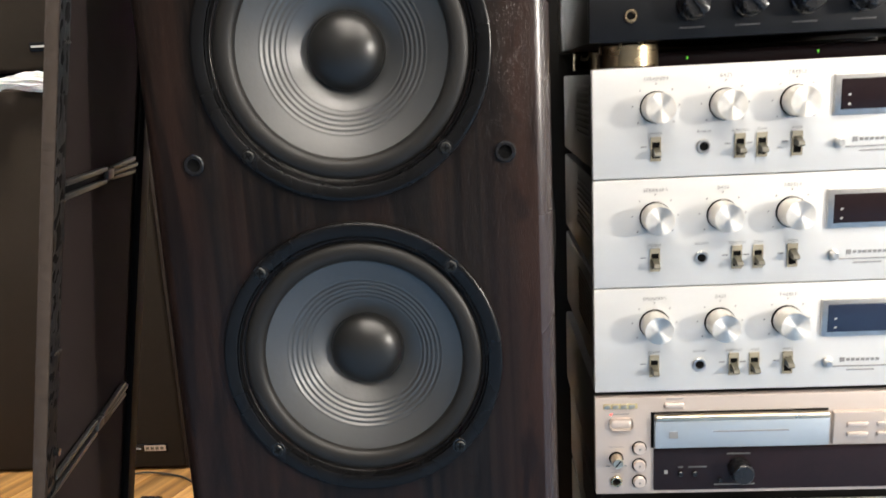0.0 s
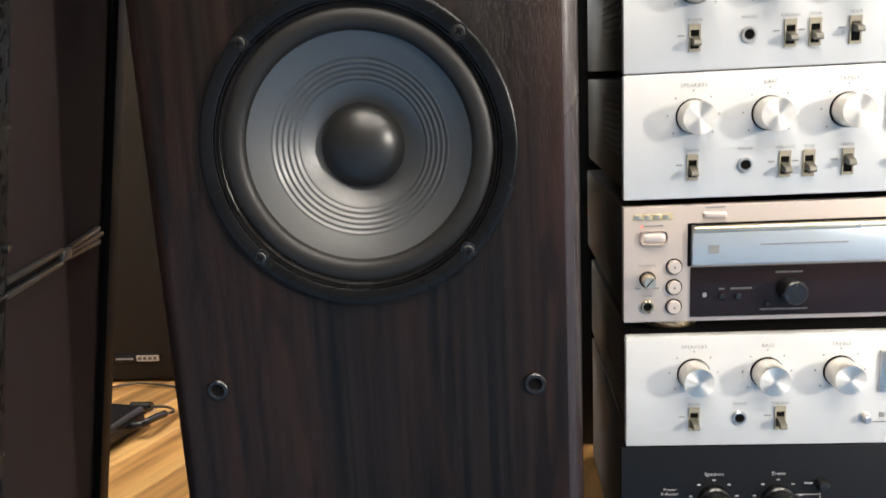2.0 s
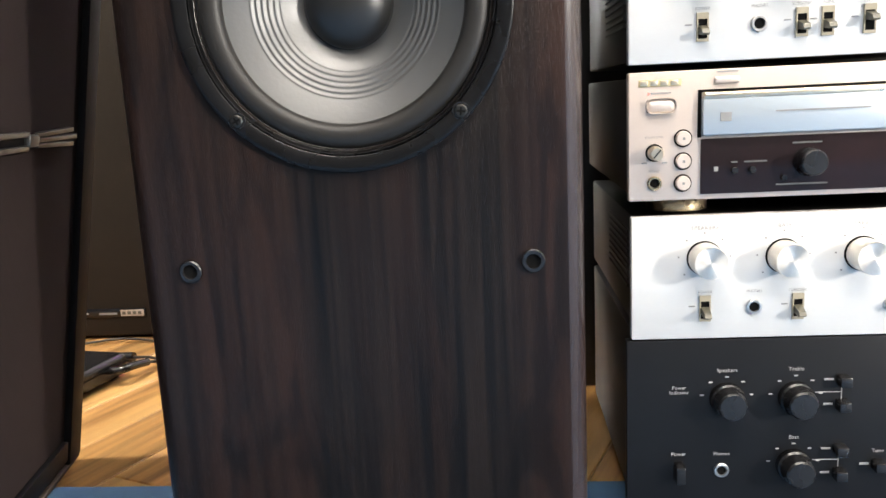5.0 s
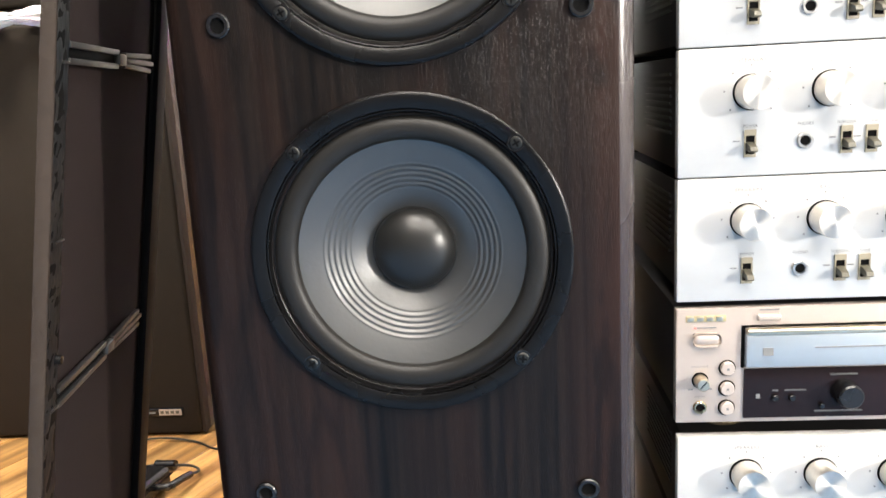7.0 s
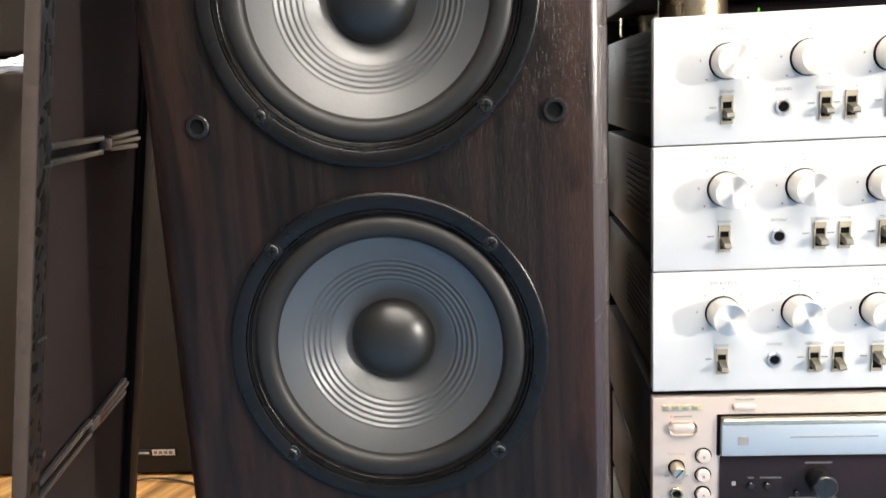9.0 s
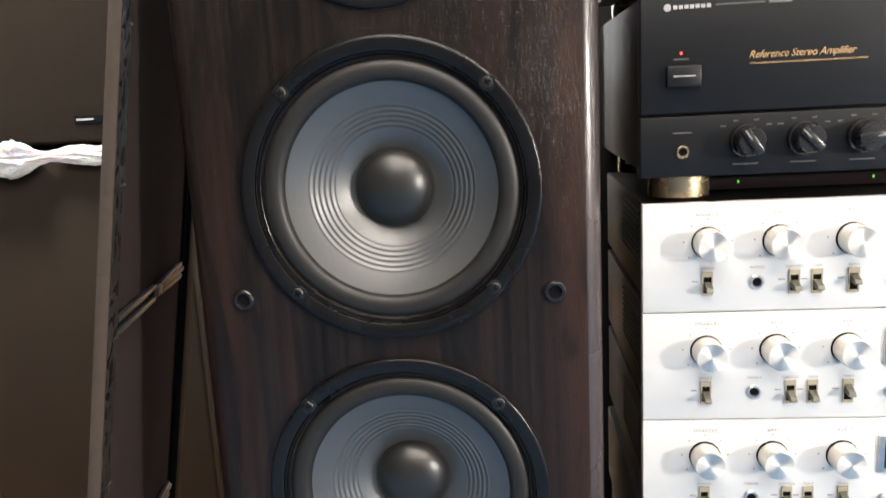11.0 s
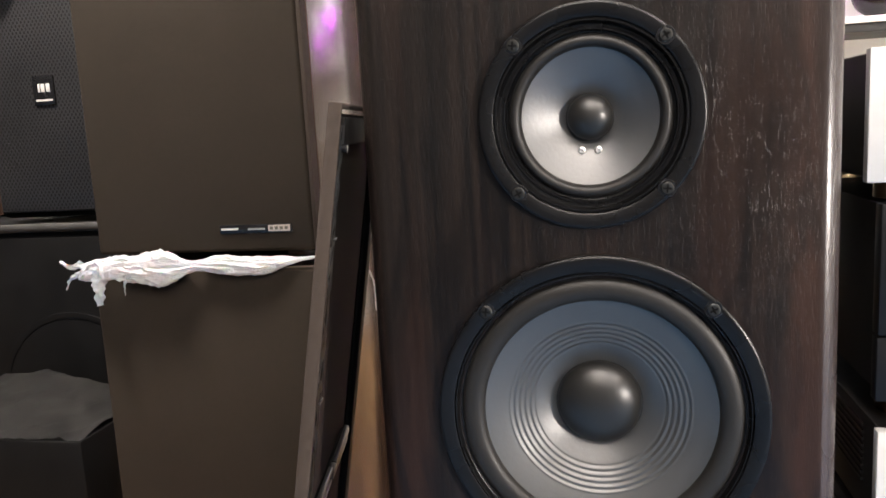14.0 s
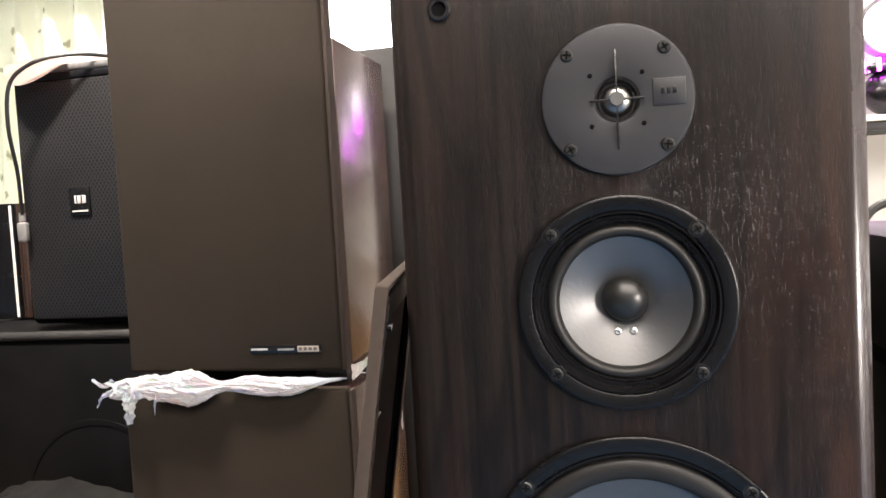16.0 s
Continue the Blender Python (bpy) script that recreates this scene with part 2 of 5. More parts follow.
PLASTER = material("cream_wall_paint", (0.74, 0.75, 0.71), 0.7, 0, (0.69, 0.70, 0.66), 2.5, fine=160, bump=0.15)
CEIL = material("white_ceiling_paint", (0.8, 0.8, 0.78), 0.8, 0, None, 2.5, fine=160, bump=0.1)
WHITE = material("white_lacquer", (0.80, 0.79, 0.76), 0.35, 0, (0.74, 0.73, 0.70), 6, fine=300, bump=0.03)
CABLE = material("black_cable", (0.012, 0.012, 0.012), 0.45, 0, None, 80, bump=0.02)
PINK = material("pinkish_felt", (0.60, 0.47, 0.42), 0.9, 0, (0.50, 0.39, 0.35), 12, fine=300, bump=0.3)
GREY = material("grey_plastic", (0.20, 0.20, 0.195), 0.45, 0, None, 40, bump=0.03)
DISC = material("dark_grey_disc", (0.085, 0.085, 0.083), 0.45, 0, None, 40, bump=0.03)
RAIL = material("worn_grey_edge", (0.17, 0.17, 0.165), 0.6, 0, (0.09, 0.09, 0.088), 30, fine=300, bump=0.2)
REDLED = glow("red_indicator", (1.0, 0.05, 0.04), 4)
GREENLED = glow("green_indicator", (0.2, 1.0, 0.05), 0.5)
TUBE = glow("tube_glow", (1.0, 0.96, 0.9), 6)
LEDWHITE = glow("white_led_disc", (1.0, 0.93, 1.0), 11)
LEDPURPLE = glow("purple_led", (0.80, 0.04, 1.0), 90)
SKYGLOW = glow("bright_daylight", (0.97, 1.0, 0.97), 4.2)
GLASS = clear_glass("window_glass")


def perforated():
    """Stamped steel mesh: staggered round holes."""
    m = material("perforated_steel", (0.027, 0.027, 0.029), 0.42, 0, (0.016, 0.016, 0.0175), 6, fine=300, bump=0, spec=0.3)
    nt = m.node_tree
    n, link = nt.nodes, nt.links.new
    tc, sep = n.new("ShaderNodeTexCoord"), n.new("ShaderNodeSeparateXYZ")
    link(tc.outputs["Object"], sep.inputs[0])

    def op(kind, a, b=None):
        o = n.new("ShaderNodeMath")
        o.operation = kind
        for i, v in enumerate((a, b)):
            if v is None:
                continue
            if isinstance(v, (int, float)):
                o.inputs[i].default_value = v
            else:
                link(v, o.inputs[i])
        return o.outputs[0]

    cx = op("COSINE", op("MULTIPLY", sep.outputs["X"], math.pi / 0.0053))
    cz = op("COSINE", op("MULTIPLY", sep.outputs["Z"], math.pi / 0.0080))
    hole = op("GREATER_THAN", op("MULTIPLY", cx, cz), 0.18)
    b = n["Principled BSDF"]
    base = b.inputs["Base Color"].links[0].from_socket
    mix = n.new("ShaderNodeMix")
    mix.data_type = "RGBA"
    mix.inputs[7].default_value = (0.0012, 0.0012, 0.0012, 1)
    link(hole, mix.inputs[0])
    link(base, mix.inputs[6])
    link(mix.outputs[2], b.inputs["Base Color"])
    bp = n.new("ShaderNodeBump")
    bp.invert = True
    bp.inputs["Strength"].default_value, bp.inputs["Distance"].default_value = 0.8, 0.001
    link(hole, bp.inputs["Height"])
    link(bp.outputs[0], b.inputs["Normal"])
    return m


PERF = perforated()


def film_plastic():
    m = bpy.data.materials.new("crumpled_stretch_film")
    m.use_nodes = True
    nt = m.node_tree
    b = nt.nodes["Principled BSDF"]
    b.inputs["Base Color"].default_value = (0.86, 0.86, 0.88, 1)
    b.inputs["Roughness"].default_value = 0.18
    b.inputs["Transmission Weight"].default_value = 0.45
    b.inputs["Subsurface Weight"].default_value = 0.2
    t, bp = nt.nodes.new("ShaderNodeTexNoise"), nt.nodes.new("ShaderNodeBump")
    t.inputs["Scale"].default_value, t.inputs["Detail"].default_value = 38, 4
    bp.inputs["Strength"].default_value, bp.inputs["Distance"].default_value = 0.6, 0.006
    nt.links.new(t.outputs[0], bp.inputs["Height"])
    nt.links.new(bp.outputs[0], b.inputs["Normal"])
    return m


FILM = film_plastic()


def curtain_cloth():
    """Pale green cloth that lets daylight through, with olive sprigs."""
    m = bpy.data.materials.new("sprigged_curtain")
    m.use_nodes = True
    nt = m.node_tree
    n, link = nt.nodes, nt.links.new
    b, out = n["Principled BSDF"], n["Material Output"]
    tc, vo, no = n.new("ShaderNodeTexCoord"), n.new("ShaderNodeTexVoronoi"), n.new("ShaderNodeTexNoise")
    mp = n.new("ShaderNodeMapping")
    mp.inputs["Scale"].default_value = (1, 0.0, 0.75)
    link(tc.outputs["Object"], mp.inputs[0])
    no.inputs["Scale"].default_value, no.inputs["Detail"].default_value = 26, 3
    vo.inputs["Scale"].default_value, vo.inputs["Randomness"].default_value = 10.0, 0.5
    link(mp.outputs[0], vo.inputs["Vector"])
    link(mp.outputs[0], no.inputs["Vector"])
    a, r, mix = n.new("ShaderNodeMath"), n.new("ShaderNodeMapRange"), n.new("ShaderNodeMix")
    a.operation = "MULTIPLY_ADD"
    a.inputs[1].default_value = 0.75
    link(no.outputs[0], a.inputs[0])
    link(vo.outputs["Distance"], a.inputs[2])
    r.inputs[1].default_value, r.inputs[2].default_value, r.inputs[3].default_value, r.inputs[4].default_value = 0.50, 0.58, 0.8, 0
    link(a.outputs[0], r.inputs[0])
    mix.data_type = "RGBA"
    mix.inputs[6].default_value, mix.inputs[7].default_value = (0.80, 0.80, 0.68, 1), (0.30, 0.28, 0.16, 1)
    link(r.outputs[0], mix.inputs[0])
    link(mix.outputs[2], b.inputs["Base Color"])
    b.inputs["Roughness"].default_value = 0.85
    tr, ms = n.new("ShaderNodeBsdfTranslucent"), n.new("ShaderNodeMixShader")
    link(mix.outputs[2], tr.inputs[0])
    ms.inputs[0].default_value = 0.55
    link(b.outputs[0], ms.inputs[1])
    link(tr.outputs[0], ms.inputs[2])
    link(ms.outputs[0], out.inputs["Surface"])
    return m


CURTAIN = curtain_cloth()


def floor_wood():
    m = veneer("honey_floor_board", (0.060, 0.023, 0.008), (0.33, 0.178, 0.060), (0.46, 0.285, 0.108), 0.30, 0.15, 0.1)
    nt = m.node_tree
    n, link = nt.nodes, nt.links.new
    for mp in [k for k in n if k.type == "MAPPING"]:
        s = mp.inputs["Scale"].default_value
        mp.inputs["Scale"].default_value = (s[0] * 0.35, s[2] * 0.9, s[0] * 0.35)
    b = n["Principled BSDF"]
    info, hsv, rng = n.new("ShaderNodeObjectInfo"), n.new("ShaderNodeHueSaturation"), n.new("ShaderNodeMapRange")
    rng.inputs[3].default_value, rng.inputs[4].default_value = 0.75, 1.3
    link(info.outputs["Random"], rng.inputs[0])
    link(rng.outputs[0], hsv.inputs["Value"])
    link(b.inputs["Base Color"].links[0].from_socket, hsv.inputs["Color"])
    link(hsv.outputs[0], b.inputs["Base Color"])
    return m


BOARD = floor_wood()


# ---- mesh helpers ----
def box(bm, x0, x1, y0, y1, z0, z1, bevel=0.0, seg=2):
    made = bmesh.ops.create_cube(bm, size=1.0)["verts"]
    for v in made:
        v.co = Vector(((x0 + x1) / 2 + v.co.x * (x1 - x0), (y0 + y1) / 2 + v.co.y * (y1 - y0), (z0 + z1) / 2 + v.co.z * (z1 - z0)))
    if bevel:
        edges = list({e for v in made for e in v.link_edges})
        bmesh.ops.bevel(bm, geom=edges, offset=bevel, segments=seg, profile=0.5, affect="EDGES")
    return bm


def boxes(*args, bevel=0.0, seg=2):
    return box(bmesh.new(), *args, bevel=bevel, seg=seg)


def turned(profile, seg=48, centre=(0, 0, 0), bm=None):
    """A body turned round the y axis from (radius, y) pairs, ordered from the outside in."""
    bm = bm or bmesh.new()
    cx, cy, cz = centre
    rings = []
    for r, y in profile:
        if r < 1e-6:
            rings.append([bm.verts.new((cx, cy + y, cz))])
        else:
            rings.append([bm.verts.new((cx + r * math.cos(2 * math.pi * k / seg), cy + y, cz + r * math.sin(2 * math.pi * k / seg))) for k in range(seg)])
    for p, q in zip(rings, rings[1:]):
        for k in range(seg):
            j = (k + 1) % seg
            if len(q) == 1:
                bm.faces.new((p[k], p[j], q[0]))
            elif len(p) == 1:
                bm.faces.new((p[0], q[j], q[k]))
            else:
                bm.faces.new((p[k], p[j], q[j], q[k]))
    return bm


def tube(points, radius, seg=8):
    """A round cable along points."""
    bm = bmesh.new()
    pts = [Vector(p) for p in points]
    rings = []
    for i, p in enumerate(pts):
        d = (pts[min(i + 1, len(pts) - 1)] - pts[max(i - 1, 0)]).normalized()
        side = d.cross(Vector((0.31, 0.22, 0.92))).normalized()
        up = side.cross(d)
        rings.append([bm.verts.new(p + radius * (side * math.cos(2 * math.pi * k / seg) + up * math.sin(2 * math.pi * k / seg))) for k in range(seg)])
    for a, b in zip(rings, rings[1:]):
        for k in range(seg):
            bm.faces.new((a[k], a[(k + 1) % seg], b[(k + 1) % seg], b[k]))
    bm.faces.new(rings[0][::-1])
    bm.faces.new(rings[-1])
    return bm


def smooth_path(points, n=10):
    pts = [Vector(p) for p in points]
    pts = [2 * pts[0] - pts[1]] + pts + [2 * pts[-1] - pts[-2]]
    out = []
    for i in range(1, len(pts) - 2):
        a, b, c, d = pts[i - 1:i + 3]
        for k in range(n):
            t = k / n
            out.append(0.5 * ((2 * b) + (c - a) * t + (2 * a - 5 * b + 4 * c - d) * t * t + (3 * b - a - 3 * c + d) * t ** 3))
    return out + [pts[-2]]


def mesh_of(name, bm, mat):
    me = bpy.data.meshes.new(name)
    bmesh.ops.recalc_face_normals(bm, faces=bm.faces)
    bm.to_mesh(me)
    bm.free()
    me.materials.append(mat)
    me.polygons.foreach_set("use_smooth", [True] * len(me.polygons))
    me.set_sharp_from_angle(angle=radians(32))
    return me


def part(name, shape, mat, parent, label="", at=None):
    """Links a bmesh (or a mesh that parts share) as one object under a thing or a part."""
    me = mesh_of(name, shape, mat) if isinstance(shape, bmesh.types.BMesh) else shape
    ob = new(name, me)
    ob.parent = parent
    if at is not None:
        ob.location = at
    if label:
        ob["label"] = label
    return ob


def thing(name, m, label, category, group="", kind=""):
    ob = new(name)
    ob.empty_display_size = 0.05
    ob.matrix_world = m if isinstance(m, Matrix) else Matrix.Translation(m)
    return tagged(ob, label, category, group, kind)


def solid(name, shape, mat, label, category, kind="", at=(0, 0, 0), group=""):
    ob = new(name, mesh_of(name, shape, mat))
    ob.location = at
    return tagged(ob, label, category, group, kind)


LETTERS = {}


def words(text, height, mat, parent, at, align="CENTER", shear=0.0, width=1.0):
    """Flat lettering with the built-in font, facing -y."""
    key = (text, height, mat.name, align)
    if key not in LETTERS:
        cu = bpy.data.curves.new("lettering", "FONT")
        cu.body, cu.size, cu.align_x, cu.align_y, cu.extrude, cu.shear, cu.resolution_u = text, height * 1.4, align, "CENTER", 0.0, shear, 3
        cu.space_character = width
        tmp = bpy.data.objects.new("lettering", cu)
        scene.collection.objects.link(tmp)
        bpy.context.view_layer.update()
        me = bpy.data.meshes.new_from_object(tmp.evaluated_get(bpy.context.evaluated_depsgraph_get()))
        me.transform(Matrix.Rotation(radians(90), 4, "X"))
        me.materials.clear()
        me.materials.append(mat)
        bpy.data.objects.remove(tmp)
        LETTERS[key] = me
    return part("lettering", LETTERS[key], mat, parent, "", at)


def bar(parent, x0, x1, z, h, mat, y=-0.0006, name="printed_mark"):
    return part(name, boxes(x0, x1, y, y + 0.0005, z - h / 2, z + h / 2), mat, parent)


# ---- the room ----
X0, X1, Y0, Y1, H = -4.9, 3.0, -3.0, 4.2, 2.75


def wall_with_opening(name, horizontal, at, thick, a0, a1, o0, o1, z0, z1):
    """A wall of four blocks round an opening from o0 to o1 along it and z0 to z1 up it."""
    bm = bmesh.new()
    for p, q, lo, hi in ((a0, o0, 0, H), (o1, a1, 0, H), (o0, o1, 0, z0), (o0, o1, z1, H)):
        if q - p > 0.001 and hi - lo > 0.001:
            if horizontal:
                box(bm, p, q, at, at + thick, lo, hi)
            else:
                box(bm, at, at + thick, p, q, lo, hi)
    return solid(name, bm, PLASTER, "cream painted plaster wall of the shop", "wall", "structure")


wall_with_opening("wall_north", True, Y1, 0.15, X0 - 0.15, X1 + 0.15, -4.6, -0.3, 0.85, 2.60)
# the east opening is added behind the key lamp
wall_with_opening("wall_east", False, X1, 0.15, Y0, Y1, KEY[1] - 0.3, KEY[1] + 0.3, KEY[2] - 0.36, KEY[2] + 0.36)
solid("wall_south", boxes(X0 - 0.15, X1 + 0.15, Y0 - 0.15, Y0, 0, H), DIMWALL, "blue-grey painted wall of the shop", "wall", "structure")
solid("wall_west", boxes(X0 - 0.15, X0, Y0, Y1, 0, H), DIMWALL, "blue-grey painted plaster wall of the shop", "wall", "structure")
solid("ceiling", boxes(X0 - 0.15, X1 + 0.15, Y0 - 0.15, Y1 + 0.15, H, H + 0.1), CEIL, "plain white painted ceiling", "ceiling", "structure")
solid("backdrop", boxes(-9, 3, 6.4, 6.42, -0.5, 5.5), SKYGLOW, "bright overexposed daylight outside the window", "backdrop", "structure")

win = thing("window_1", (-2.45, Y1 + 0.05, 0.85), "white framed window with bright daylight behind", "window", "", "structure")
for fx0, fx1, fz0, fz1 in ((-2.15, 2.15, 0, 0.06), (-2.15, 2.15, 1.69, 1.75), (-2.15, -2.09, 0.06, 1.69), (2.09, 2.15, 0.06, 1.69), (-0.03, 0.03, 0.06, 1.69)):
    part("window_frame", boxes(fx0, fx1, -0.02, 0.03, fz0, fz1, bevel=0.004), WHITE, win)
for gx in (-1.06, 1.06):
    pane = part("pane", boxes(gx - 1.03, gx + 1.03, 0.0, 0.004, 0.06, 1.69), GLASS, win)
    pane.visible_shadow = False

# curtain in soft folds
bm = bmesh.new()
cols = []
for i in range(181):
    u = i / 180
    x = -4.7 + 2.6 * u
    y = 4.03 + 0.045 * math.sin(u * 75) + 0.02 * math.sin(u * 23 + 1)
    cols.append([bm.verts.new((x, y + 0.01 * math.sin(3 * z + u * 9), z)) for z in (0.0, 0.8, 1.2, 1.6, 2.0, 2.695)])
for a, b in zip(cols, cols[1:]):
    for k in range(5):
        bm.faces.new((a[k], b[k], b[k + 1], a[k + 1]))
bmesh.ops.solidify(bm, geom=bm.faces[:], thickness=0.0015)
curtain = solid("curtain", bm, CURTAIN, "pale green curtain with olive sprigs, backlit", "curtain")
solid("curtain_rail", tube([(-4.75, 4.03, 2.70), (-0.2, 4.03, 2.70)], 0.012, 12), WHITE, "white metal curtain rail on the wall", "curtain rail")

dl = thing("downlight", (-1.0, 0.30, H), "round warm white ceiling downlight", "lamp")
bm = turned([(0.13, 0.0), (0.13, 0.035), (0.12, 0.05), (0.115, 0.05)], 40)
bm.transform(Matrix.Rotation(radians(-90), 4, "X"))
part("ring", bm, WHITE, dl)
bm = turned([(0.115, 0.048), (0.0, 0.048)], 40)
bm.transform(Matrix.Rotation(radians(-90), 4, "X"))
part("diffuser", bm, TUBE, dl)

# lit panels on the ceiling; the back one is added as fill
for tx, ty in TUBES + [BACK_FILL]:
    lampf = thing("ceiling_lamp", (tx, ty, H), "white framed ceiling panel lamp, lit", "lamp", "ceiling lamps")
    for a in ((-0.62, 0.62, -0.32, -0.29), (-0.62, 0.62, 0.29, 0.32), (-0.62, -0.59, -0.29, 0.29), (0.59, 0.62, -0.29, 0.29)):
        part("lamp_frame", boxes(*a, -0.05, 0.0, bevel=0.004), WHITE, lampf)
    part("diffuser", boxes(-0.59, 0.59, -0.29, 0.29, -0.044, -0.040), TUBE, lampf)

# ---- main loudspeaker ----
tower = thing("floor_loudspeaker", (0.128, 0.0, 0.0), "tall dark ebony veneered loudspeaker without its grille, on the floor", "loudspeaker")
bm = boxes(-0.170, 0.1665, 0.0, 0.36, 0.012, 1.195)
up = [e for e in bm.edges if abs(e.verts[0].co.z - e.verts[1].co.z) > 0.5 and e.verts[0].co.y < 0.01]
bmesh.ops.bevel(bm, geom=up, offset=0.0165, segments=7, profile=0.5, affect="EDGES")
rest = [e for e in bm.edges if e.calc_face_angle(0) > 1.2]
bmesh.ops.bevel(bm, geom=rest, offset=0.003, segments=2, profile=0.5, affect="EDGES")
cut = bmesh.new()
for hr, hz, hx in ((0.104, 0.7008, 0), (0.104, 0.4425, 0), (0.0655, 0.919, -0.0015), (0.014, 1.0655, -0.0015)):
    ends = [cut.verts.new((hx + hr * math.cos(2 * math.pi * k / 72), y, hz + hr * math.sin(2 * math.pi * k / 72))) for y in (-0.02, 0.06) for k in range(72)]
    for k in range(72):
        cut.faces.new((ends[k], ends[(k + 1) % 72], ends[72 + (k + 1) % 72], ends[72 + k]))
    cut.faces.new(ends[:72])
    cut.faces.new(ends[72:][::-1])
bmesh.ops.recalc_face_normals(bm, faces=bm.faces)
shell, cutter = new("cabinet", mesh_of("cabinet", bm, EBONY)), new("cutter", mesh_of("cutter", cut, EBONY))
mod = shell.modifiers.new("openings", "BOOLEAN")
mod.operation, mod.object, mod.solver = "DIFFERENCE", cutter, "EXACT"
bpy.context.view_layer.update()
drilled = bpy.data.meshes.new_from_object(shell.evaluated_get(bpy.context.evaluated_depsgraph_get()))
bpy.data.objects.remove(shell)
bpy.data.objects.remove(cutter)
drilled.set_sharp_from_angle(angle=radians(32))
# only the right rounded edge gets the colour that carries its highlight
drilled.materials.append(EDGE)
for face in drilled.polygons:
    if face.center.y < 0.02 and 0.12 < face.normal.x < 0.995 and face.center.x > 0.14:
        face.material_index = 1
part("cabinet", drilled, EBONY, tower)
part("plinth", boxes(-0.15, 0.154, 0.02, 0.34, 0, 0.0125), PLASTIC, tower)
for sx in (-1, 1):
    for pz in (0.2525, 0.615, 1.143):
        socket = part("grille_socket", turned([(0.0088, 0.0), (0.0088, -0.0022), (0.0078, -0.0032), (0.0056, -0.0032), (0.0048, -0.002), (0.0044, 0.0)], 28), PLASTIC, tower, "black rubber grille socket", (sx * 0.128, 0, pz))
        part("hole", turned([(0.0046, -0.0012), (0.0, -0.0008)], 20), BLACK, socket)


def screw_mesh(r):
    bm = turned([(r, 0.001), (r, -0.0006), (r * 0.86, -0.0012), (r * 0.4, -0.0015), (r * 0.30, -0.0013), (0, -0.0010)], 20)
    for a in (0.5, 0.5 + math.pi / 2):
        d = Vector((math.cos(a), 0, math.sin(a)))
        s = Vector((-d.z, 0, d.x))
        vs = [bm.verts.new(d * (p * r * 0.62) + s * (q * r * 0.11) + Vector((0, h, 0))) for p in (-1, 1) for q in (-1, 1) for h in (-0.0016, -0.0012)]
        bmesh.ops.convex_hull(bm, input=vs)
    return mesh_of("screw", bm, STEEL)


SCREW = screw_mesh(0.0046)
SLOT = mesh_of("screw_slot", boxes(-0.0030, 0.0030, -0.0020, -0.0013, -0.0006, 0.0006), BLACK)


def screws(parent, half, y, mesh=SCREW, lug=True):
    for sx in (-1, 1):
        for sz in (-1, 1):
            if lug:
                bm = turned([(0.0070, 0.006), (0.0070, 0.0), (0.0062, -0.0012), (0.0, -0.0012)], 24)
                part("screw_lug", bm, PLASTIC, parent, "", (sx * half, y + 0.0005, sz * half))
            s = part("screw", mesh, STEEL, parent, "", (sx * half, y - 0.0012, sz * half))
            if mesh is SCREW:
                for k in range(2):
                    q = part("screw_slot", SLOT, BLACK, s)
                    q.rotation_euler = (0, 0.6 + sx * sz * 0.5 + k * math.pi / 2, 0)


def woofer(z):
    w = part("woofer", turned([(0.1202, 0.0), (0.1202, -0.0036), (0.1198, -0.0049), (0.1188, -0.0056), (0.1172, -0.0058), (0.1092, -0.0050), (0.1085, -0.0046),
                               (0.1082, -0.0022), (0.1078, -0.0020), (0.1075, -0.0044), (0.1071, -0.0050), (0.1065, -0.0048), (0.1060, -0.0028), (0.1052, -0.0002), (0.1042, 0.0006), (0.1030, 0.001), (0.1015, 0.004)], 112),
             FLANGE, tower, "ten-inch class woofer with a grey ridged cone", (0, 0, z))
    roll = [(0.1040, 0.0020)] + [(0.0948 + 0.0088 * math.cos(math.pi * k / 12), 0.0028 - 0.0062 * math.sin(math.pi * k / 12)) for k in range(13)] + [(0.0858, 0.0036)]
    part("surround", turned(roll, 96), RUBBER, w, "black rubber surround")
    prof = []
    for k in range(111):
        r = 0.0868 - (0.0868 - 0.029) * k / 110
        u = (0.0868 - r) / (0.0868 - 0.029)
        y = 0.0034 + 0.0275 * (0.72 * u + 0.28 * u * u)
        if 0.0485 < r < 0.0685:
            y += 0.00036 * math.sin((r - 0.0485) / 0.0040 * 2 * math.pi)
        prof.append((r, y))
    part("cone", turned(prof, 96), CONE, w, "satin grey cone with five ridges")
    cap = [(0.0334, 0.0310), (0.0330, 0.0285)] + [(0.0324 * math.cos(math.pi / 2 * k / 14), 0.0285 - 0.0195 * math.sin(math.pi / 2 * k / 14)) for k in range(15)]
    cap[-1] = (0.0, cap[-1][1])
    part("dust_cap", turned(cap, 64), CAP, w, "smooth black dust cap")
    screws(w, 0.0803, -0.0050)


woofer(0.7008)
woofer(0.4425)

